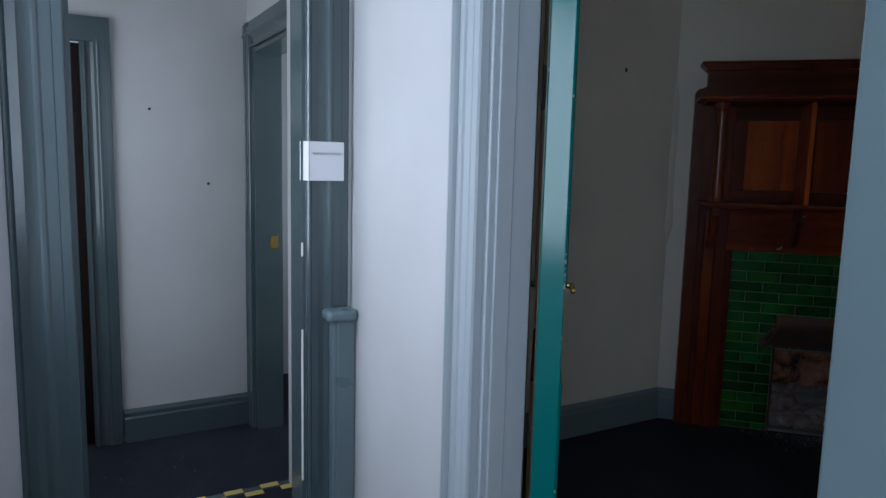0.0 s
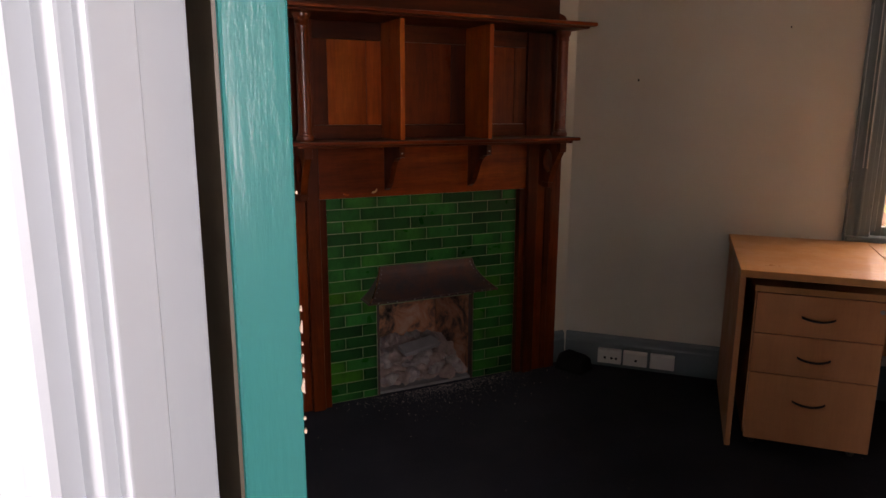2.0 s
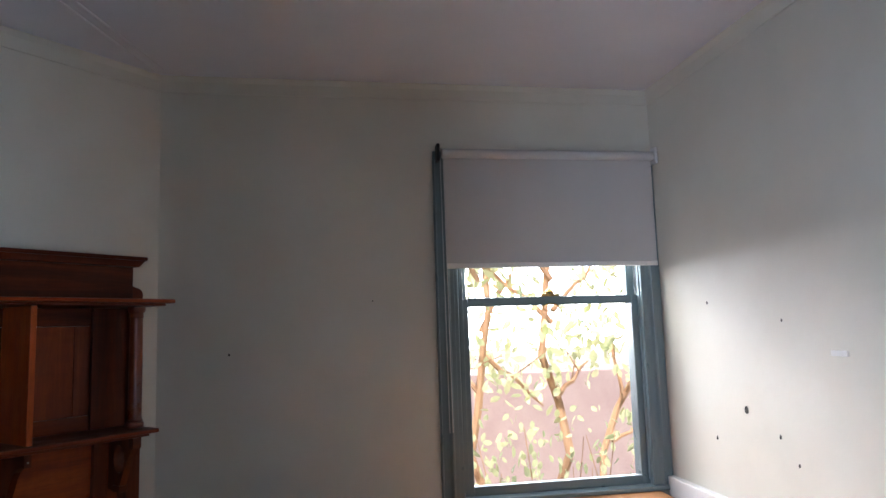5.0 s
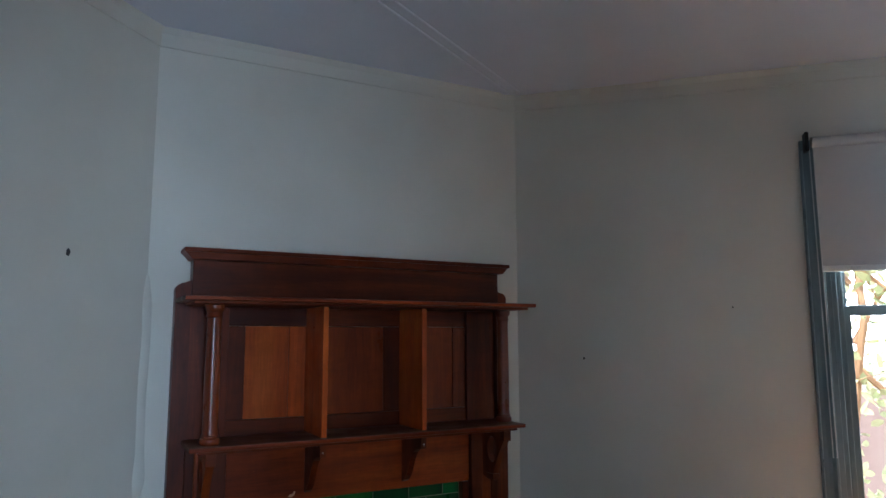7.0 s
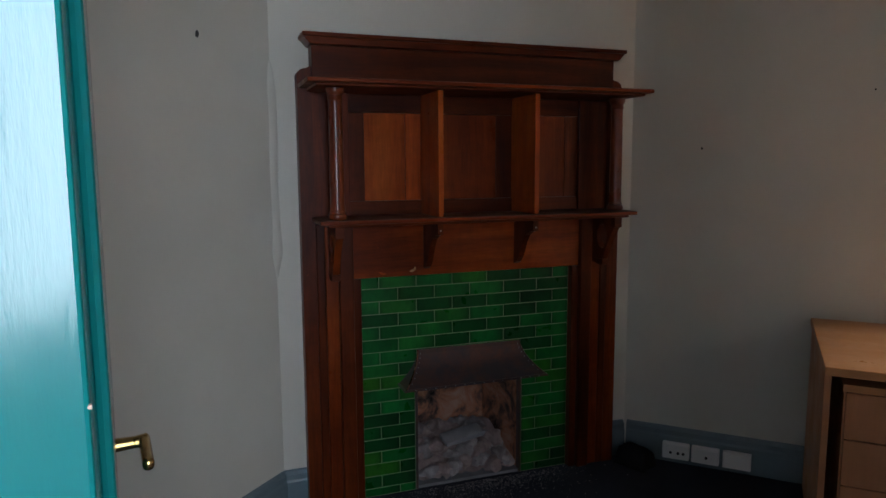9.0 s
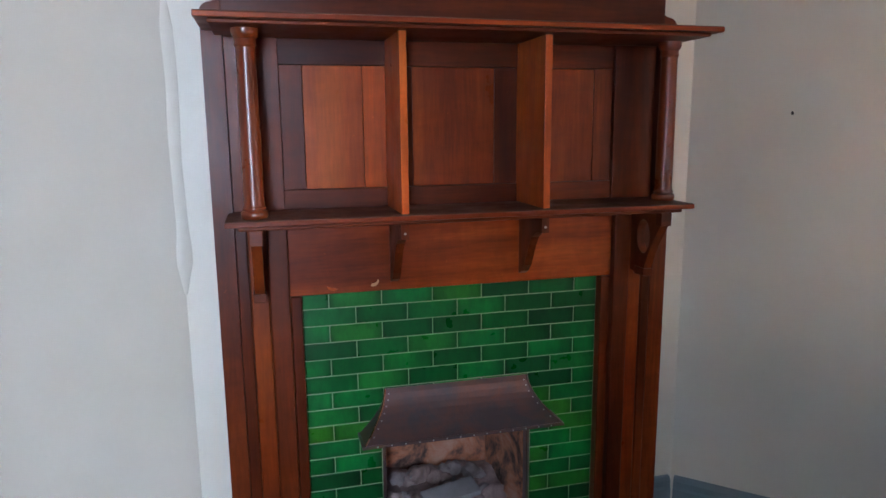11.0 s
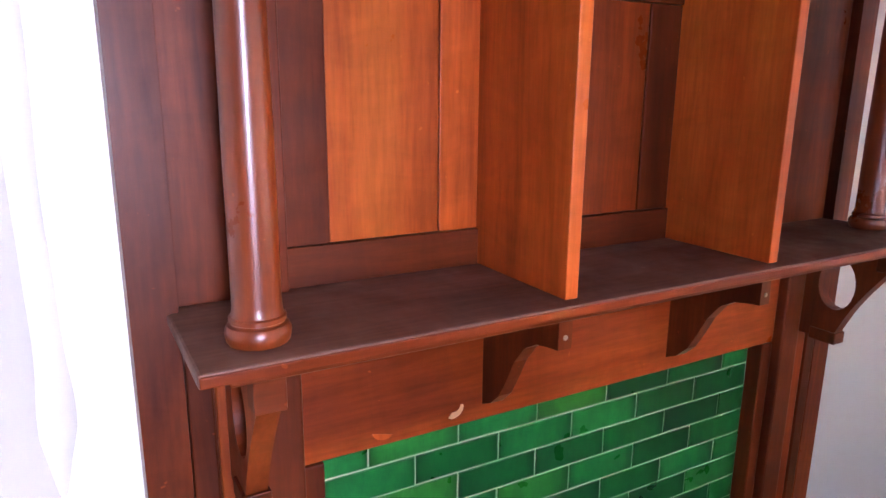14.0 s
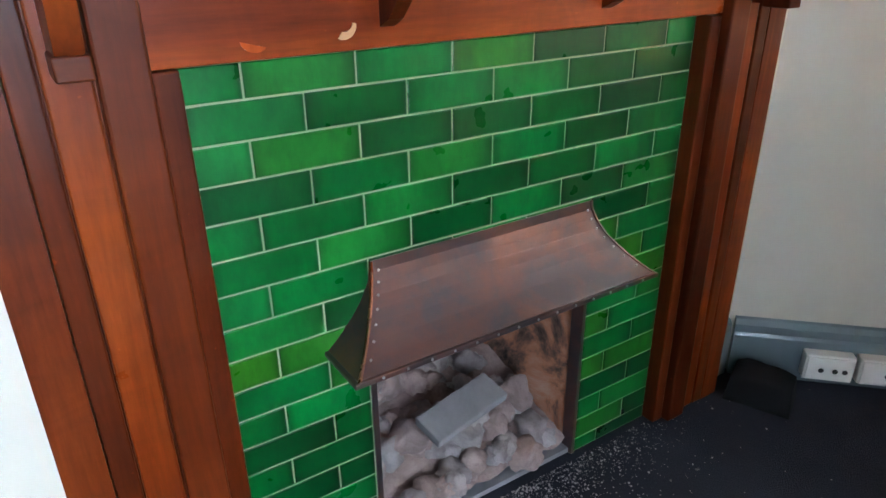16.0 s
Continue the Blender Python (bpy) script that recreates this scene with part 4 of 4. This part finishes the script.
for k in range(150):
    for dx in (0.0, 0.014):
        bmesh.ops.create_icosphere(chain, subdivisions=1, radius=0.0028, matrix=Matrix.Translation((1.765 + dx + 0.006 * k / 150, -0.020, 2.26 - 0.0082 * k)))
tagged(part("bead_chain", chain, WHITEPLASTIC, blind, "white bead chain"), kind="stuff")

# ---- corner desk ----
desk = thing("corner_desk", pose(0, 0, 0), "L-shaped beech laminate corner desk with an angled front", "desk")
part("desktop", rounded(extruded([(1.279, 0.545), (1.279, -0.195), (1.799, -0.202), (1.828, 0.545)], 2, 0.687, 0.715), 0.003), BEECH_H, desk)
part("desktop", rounded(extruded([(1.830, 0.545), (1.801, -0.202), (2.112, -0.605), (2.076, -1.190), (2.690, -1.190), (2.752, 0.545)], 2, 0.687, 0.715), 0.003), BEECH_Y, desk)
part("end_panel", rounded(boxes((1.284, 1.304, -0.135, 0.525, 0.002, 0.687)), 0.002), BEECH_V, desk)
part("end_panel", rounded(boxes((2.088, 2.675, -1.180, -1.160, 0.002, 0.687)), 0.002), BEECH_V, desk)
part("modesty_panel", rounded(boxes((1.304, 2.10, 0.404, 0.422, 0.255, 0.687), (2.099, 2.655, 0.404, 0.422, 0.004, 0.687)), 0.001), BEECH_H, desk)
part("modesty_panel", rounded(boxes((2.640, 2.658, -1.160, 0.404, 0.004, 0.687)), 0.001), BEECH_Y, desk)
part("grommet", joined(moved(turned([(0.036, 0), (0.036, 0.003), (0.030, 0.0045)], 24), pose(2.561, 0.30, 0.715))), BLACK, desk, "black cable grommet")

ped = thing("drawer_pedestal", pose(1.555, 0.12, 0), "beech three-drawer pedestal on castors under the desk", "drawer unit")
part("carcass", rounded(boxes((-0.212, 0.212, -0.228, 0.27, 0.055, 0.622)), 0.002), BEECH_V, ped)
part("top_panel", rounded(boxes((-0.218, 0.218, -0.252, 0.275, 0.624, 0.648)), 0.002), BEECH_H, ped)
for z0, z1 in ((0.468, 0.620), (0.314, 0.465), (0.045, 0.311)):
    dr = part("drawer_front", rounded(boxes((-0.207, 0.212, -0.248, -0.230, z0, z1)), 0.002), BEECH_V, ped)
    hm = bmesh.new()
    zc = z0 + (z1 - z0) * (0.64 if z1 < 0.33 else 0.48)
    pts = [Vector((-0.055 + 0.011 * k, -0.250 - 0.022 * math.sin(math.pi * k / 10) ** 0.6, zc - 0.007 * math.sin(math.pi * k / 10))) for k in range(11)]
    prev = None
    for p in pts:
        ring = [hm.verts.new(p + Vector((0, 0.0042 * math.cos(b), 0.0042 * math.sin(b)))) for b in [2 * math.pi * j / 8 for j in range(8)]]
        if prev:
            for j in range(8):
                hm.faces.new((prev[j], prev[(j + 1) % 8], ring[(j + 1) % 8], ring[j]))
        prev = ring
    part("handle", hm, BLACK, dr, "black bow handle", True)
part("lock", moved(turned([(0.008, 0), (0.008, 0.004)], 14), pose(0.195, -0.248, 0.585, 90)), STEEL, ped, "small steel drawer lock")
for x in (-0.17, 0.17):
    for y in (-0.18, 0.22):
        part("castor", joined(moved(turned([(0.020, -0.010), (0.024, -0.006), (0.024, 0.006), (0.020, 0.010)], 16), pose(x, y, 0.024, 0, 90, 0)), boxes((x - 0.012, x + 0.012, y - 0.012, y + 0.012, 0.03, 0.056))), BLACK, ped, "black castor")

# ---- low bookcase ----
bc = thing("bookcase", pose(2.235, -1.262, 0, 0, 0, -8), "low open beech laminate bookcase, empty", "bookcase")
W, DP, H = 0.80, 0.300, 0.885
part("top_panel", rounded(boxes((-0.004, DP, -W, 0.004, H - 0.022, H)), 0.002), BEECH_PINK, bc)
part("side_panel", rounded(boxes((0.0, DP, -0.018, 0.0, 0.0, H - 0.022)), 0.001), BEECH_PINK, bc)
part("side_panel", rounded(boxes((0.0, DP, -W + 0.004, -W + 0.022, 0.0, H - 0.022)), 0.001), BEECH_PINK, bc)
part("back_panel", boxes((DP - 0.010, DP - 0.002, -W + 0.022, -0.018, 0.02, H - 0.022)), BEECH_PINK, bc)
for z in (0.06, 0.358, 0.566):
    part("shelf", rounded(boxes((0.012, DP - 0.010, -W + 0.022, -0.018, z - 0.018, z)), 0.001), BEECH_PINK, bc)
part("plinth", boxes((0.02, 0.036, -W + 0.022, -0.018, 0.0, 0.042)), BEECH_H, bc)
part("cam_cover", moved(turned([(0.007, 0), (0.007, 0.001)], 12), pose(-0.0002, -0.009, 0.80, 0, -90, 0)), STEEL, bc, "small screw cover")

# ---- white duct along the east wall ----
structure("trim_duct", rounded(boxes((2.795, 2.83, -2.30, 0.545, 0.690, 0.778)), 0.004), WHITEPLASTIC, "white cable duct along the wall above the desk", "cable duct")

structure("trim_duct_north", rounded(boxes((1.31, 2.60, 0.535, 0.568, 0.166, 0.205)), 0.003), WHITEPLASTIC, "white cable duct on the skirting behind the desk", "cable duct")

# ---- sockets on the skirting ----
for k, (x0, x1) in enumerate(((0.722, 0.836), (0.846, 0.960), (0.974, 1.088))):
    so = thing("wall_socket", pose((x0 + x1) / 2, 0.548, 0.062), "white surface-mounted wall outlet box on the skirting", "wall socket", "outlets on the skirting")
    w = (x1 - x0) / 2
    part("box", rounded(boxes((-w, w, -0.030, 0.004, -0.036, 0.034)), 0.004, 3), WHITEPLASTIC, so)
    part("cover", rounded(boxes((-w + 0.004, w - 0.004, -0.036, -0.030, -0.032, 0.030)), 0.002), WHITEPLASTIC, so)
    for dx in ((-0.020, 0.012, 0.034) if k == 0 else ((0.005,) if k == 1 else ())):
        part("port", moved(turned([(0.0065, 0), (0.0065, 0.0012)], 12), pose(dx, -0.036, -0.004, 90)), BLACK, so, "dark round port")

# ---- small things on the floor ----
pouch = bmesh.new()
bmesh.ops.create_cube(pouch, size=1)
bmesh.ops.subdivide_edges(pouch, edges=pouch.edges[:], cuts=5, use_grid_fill=True)
for v in pouch.verts:
    x, y, z = v.co
    k = 1 - 0.35 * (abs(2 * x) ** 4 + abs(2 * y) ** 4) * 0.35
    v.co = Vector((0.15 * x * (1 - 0.10 * (z + 0.5)), 0.11 * y * (1 - 0.25 * (z + 0.5)), max(0, (z + 0.5) * 0.082 * k + 0.008 * noise.noise(Vector((x * 5, y * 5, z * 3))))))
bg_ob = part("pouch", pouch, BLACKCLOTH, None, "", True)
bg_ob.matrix_basis = pose(0.615, 0.455, 0.0, 0, 0, -22)
tagged(bg_ob, "small black cloth pouch on the carpet by the skirting", "pouch")

fb = thing("floor_box", pose(2.29, -0.64, 0.0, 0, 0, 25), "black plastic power box on the carpet under the desk", "power box")
part("body", rounded(boxes((-0.09, 0.09, -0.055, 0.055, 0, 0.034)), 0.008, 3), BLACKCLOTH, fb)
part("knob", moved(turned([(0.014, 0), (0.014, 0.006), (0.010, 0.010)], 16), pose(-0.01, 0.0, 0.034)), STEEL, fb, "silver knob")


# ---- marks on the walls ----
def screw_hole(m, r, label="small dark screw hole in the wall"):
    ob = thing("screw_hole", m, label, "screw hole", "holes in the plaster")
    rnd = random.Random(int(r * 1e6))
    ol = [(r * (1 + 0.25 * rnd.uniform(-1, 1)) * math.cos(a), r * 1.3 * (1 + 0.25 * rnd.uniform(-1, 1)) * math.sin(a)) for a in [2 * math.pi * k / 10 for k in range(10)]]
    part("hole", extruded(ol, 1, -0.0015, 0.001), SOOTIRON, ob)
    return ob


for y, z, r in ((-0.052, 1.141, 0.013), (0.166, 1.56, 0.005), (0.163, 1.005, 0.006), (-0.241, 1.067, 0.006), (-0.328, 0.984, 0.005), (-0.271, 0.842, 0.006), (-0.377, 0.815, 0.007), (-0.30, 1.48, 0.004)):
    screw_hole(pose(2.83, y, z, 0, 0, -90), r)
screw_hole(pose(0.834, 0.57, 1.404), 0.0045)
screw_hole(pose(-0.56, -0.877, 1.756, 0, 0, 90), 0.008)
screw_hole(pose(1.45, 0.57, 1.62), 0.003)
hk = thing("wall_hook_strip", pose(2.83, -0.565, 1.372, 0, 0, -90), "white adhesive strip left on the wall", "adhesive strip")
part("strip", rounded(boxes((-0.035, 0.035, -0.006, 0.001, -0.009, 0.009)), 0.002), WHITEPLASTIC, hk)

# plaster fillet patched into the corner by the mantelpiece
rid = bmesh.new()
prof = []
for k in range(110):
    f = k / 109
    z = 1.72 - 0.80 * f
    fade = min(1, 9 * f, 9 * (1 - f)) ** 0.6
    knob = math.exp(-((z - 1.03) / 0.06) ** 2)
    w = (0.014 + 0.006 * knob + 0.004 * noise.noise(Vector((0, 0, z * 6)))) * fade + 0.002
    bulge = (0.0015 + 0.0025 * knob + 0.0015 * noise.noise(Vector((3, 0, z * 8)))) * fade
    c = 0.004 * noise.noise(Vector((7, 1, z * 5)))
    prof.append([rid.verts.new((c + w * q / 7, -0.414 * w - 0.0012 - bulge * (1 - (q / 7) ** 2), z)) for q in range(-7, 8)])
for a, b in zip(prof, prof[1:]):
    for j in range(14):
        rid.faces.new((a[j], b[j], b[j + 1], a[j + 1]))
bmesh.ops.recalc_face_normals(rid, faces=rid.faces[:])
ridge = part("plaster_ridge", rid, WALL, None, "", True)
ridge.matrix_basis = pose(-0.560, -0.5317, 0, 0, 0, 67.5)
tagged(ridge, "uneven fillet of patched plaster in the wall corner", "plaster patch", kind="structure")

# ---- outside the window ----
structure("ground", boxes((-60, 60, 0.83, 90, -0.75, -0.62)), EARTH, "garden ground outside the window", "ground")
sky_card, nt, b = material("hazy_bright_sky")
b.inputs["Base Color"].default_value = (0.9, 0.9, 0.9, 1)
b.inputs["Emission Color"].default_value = (1.0, 0.96, 0.90, 1)
b.inputs["Emission Strength"].default_value = 12.0
structure("backdrop", boxes((-40, 60, 55, 55.2, -0.7, 40)), sky_card, "bright hazy sky beyond the garden", "sky")
structure("garden_wall", rounded(boxes((-6, 14, 5.4, 5.6, -0.7, 0.93)), 0.02), PALEWALL, "low pinkish rendered garden wall", "wall")


def limb(bm, a, b, r0, r1, sides=7, bends=5, seed=0):
    rnd = random.Random(seed)
    a, b = Vector(a), Vector(b)
    prev = None
    side = (b - a).cross(Vector((0, 1, 0.2))).normalized()
    up = (b - a).cross(side).normalized()
    for k in range(bends + 1):
        f = k / bends
        c = a.lerp(b, f) + (side * rnd.uniform(-1, 1) + up * rnd.uniform(-1, 1)) * (b - a).length * 0.03 * math.sin(math.pi * f)
        r = r0 + (r1 - r0) * f
        ring = [bm.verts.new(c + r * (side * math.cos(t) + up * math.sin(t))) for t in [2 * math.pi * j / sides for j in range(sides)]]
        if prev:
            for j in range(sides):
                bm.faces.new((prev[j], prev[(j + 1) % sides], ring[(j + 1) % sides], ring[j]))
        prev = ring


def tree(m, seed, trunk_r, limbs, leaves, spread, label):
    rnd = random.Random(seed)
    t = thing("garden_tree", m, label, "tree", "trees outside the window")
    bm = bmesh.new()
    limb(bm, (0, 0, 0), (0.05, 0, 3.4), trunk_r, trunk_r * 0.45, 8, 9, seed)
    tips = []
    for k, (z, dx, dy, dz) in enumerate(limbs):
        a = (0.05 * z / 3.4, 0, z)
        b = (dx, dy, z + dz)
        limb(bm, a, b, trunk_r * 0.55, trunk_r * 0.18, 6, 6, seed + k)
        tips.append((Vector(a), Vector(b)))
        for i in range(2):
            s = Vector(a).lerp(Vector(b), rnd.uniform(0.35, 0.95))
            e = s + Vector((rnd.uniform(-0.5, 0.5), rnd.uniform(-0.4, 0.4), rnd.uniform(0.0, 0.6)))
            limb(bm, s, e, trunk_r * 0.16, trunk_r * 0.06, 5, 3, seed + 31 * k + i)
            tips.append((s, e))
    part("trunk", bm, BARK, t)
    lf = bmesh.new()
    for i in range(leaves):
        a, b = rnd.choice(tips)
        c = a.lerp(b, rnd.uniform(0.3, 1.15)) + Vector((rnd.gauss(0, spread), rnd.gauss(0, spread), rnd.gauss(0, spread)))
        q = Euler((rnd.uniform(0, 6.3), rnd.uniform(0, 6.3), rnd.uniform(0, 6.3))).to_matrix()
        s = rnd.uniform(0.035, 0.065)
        vs = [lf.verts.new(c + q @ Vector(p) * s) for p in ((-1, 0, 0), (-0.4, 0.45, 0.08), (0.4, 0.40, 0.08), (1, 0, -0.1), (0.4, -0.40, 0.08), (-0.4, -0.45, 0.08))]
        lf.faces.new(vs)
    tagged(part("crown", lf, LEAF, t, "sparse green and yellow leaves"), kind="stuff")
    return t


tree(pose(3.02, 2.8, -0.65), 3, 0.046, ((1.55, 0.35, 0.1, 0.28), (2.15, -0.6, 0.1, 0.6), (2.25, 0.65, 0.1, 0.6), (2.5, -0.5, -0.1, 0.7), (2.7, 0.4, 0.2, 0.7)), 420, 0.12, "slender garden tree with sparse sunlit leaves")
tree(pose(2.42, 2.8, -0.65), 8, 0.042, ((1.95, 0.52, 0.0, -0.45), (1.6, -0.35, 0.1, 0.4), (2.1, 0.35, 0.1, 0.5), (2.5, -0.3, 0.0, 0.6)), 420, 0.12, "thin garden tree with sparse sunlit leaves")
tree(pose(3.12, 2.8, -0.65, 0, 17, 0), 21, 0.036, ((1.25, 0.45, 0.1, 0.35), (1.6, -0.15, 0.1, 0.5), (1.9, 0.3, 0.0, 0.5), (2.4, -0.2, 0.2, 0.6)), 380, 0.11, "leaning garden tree with sparse sunlit leaves")

# low shrubs under the window
shrub = bmesh.new()
rnd = random.Random(5)
for i in range(1000):
    c = Vector((rnd.uniform(1.6, 4.2), rnd.gauss(2.2, 0.25), 0.0)) + Vector((0, 0, rnd.uniform(-0.5, 0.95) - 0.25 * rnd.random()))
    q = Euler((rnd.uniform(0, 6.3), rnd.uniform(0, 6.3), rnd.uniform(0, 6.3))).to_matrix()
    s = rnd.uniform(0.025, 0.05)
    shrub.faces.new([shrub.verts.new(c + q @ Vector(p) * s) for p in ((-1, 0, 0), (-0.4, 0.5, 0.1), (0.4, 0.45, 0.1), (1, 0, -0.1), (0.4, -0.45, 0.1), (-0.4, -0.5, 0.1))])
stems = bmesh.new()
for i in range(26):
    x = rnd.uniform(1.6, 4.2)
    limb(stems, (x, 2.2, -0.65), (x + rnd.uniform(-0.3, 0.3), 2.2 + rnd.uniform(-0.2, 0.2), rnd.uniform(0.2, 0.8)), 0.008, 0.003, 5, 4, i)
sh = thing("shrub", pose(0, 0, 0), "pale green leafy shrubs under the window", "shrub")
tagged(part("leaves", shrub, LEAF, sh), kind="stuff")
part("stems", stems, BARK, sh)

# ---- glazed tiles of the fireplace, one by one ----
GAP, PU, PV, TOPZ = 0.0031, 0.154, 0.0515, 0.910
tile_meshes = {}


def tile_mesh(w, h):
    key = (round(w, 4), round(h, 4))
    if key not in tile_meshes:
        bm = bmesh.new()
        c = 0.0009
        front = [bm.verts.new((x, -0.0062, z)) for x, z in ((-w / 2 + c * 2, -h / 2 + c * 2), (w / 2 - c * 2, -h / 2 + c * 2), (w / 2 - c * 2, h / 2 - c * 2), (-w / 2 + c * 2, h / 2 - c * 2))]
        mid = [bm.verts.new((x, -0.0054, z)) for x, z in ((-w / 2, -h / 2), (w / 2, -h / 2), (w / 2, h / 2), (-w / 2, h / 2))]
        rear = [bm.verts.new((v.co.x, 0.002, v.co.z)) for v in mid]
        bm.faces.new(front)
        for a, b in ((front, mid), (mid, rear)):
            for i in range(4):
                j = (i + 1) % 4
                bm.faces.new((a[i], b[i], b[j], a[j]))
        bmesh.ops.recalc_face_normals(bm, faces=bm.faces[:])
        me = bpy.data.meshes.new("tile")
        bm.to_mesh(me)
        bm.free()
        me.materials.append(TILE)
        tile_meshes[key] = me
    return tile_meshes[key]


tilt = random.Random(2)
for r in range(18):
    z1 = min(TOPZ - PV * r, 0.9045)
    z0 = max(TOPZ - PV * (r + 1), 0.001)
    if z1 - z0 < 0.012:
        continue
    edges = [-3 * PU + PU * k for k in range(7)] if r % 2 else [-3 * PU] + [-2.5 * PU + PU * k for k in range(6)] + [3 * PU]
    for a, b in zip(edges, edges[1:]):
        spans = [(a, b)]
        if z0 < 0.425:
            spans = [sp for sp in ((a, min(b, -0.241)), (max(a, 0.241), b)) if sp[1] - sp[0] > 0.012]
        for u0, u1 in spans:
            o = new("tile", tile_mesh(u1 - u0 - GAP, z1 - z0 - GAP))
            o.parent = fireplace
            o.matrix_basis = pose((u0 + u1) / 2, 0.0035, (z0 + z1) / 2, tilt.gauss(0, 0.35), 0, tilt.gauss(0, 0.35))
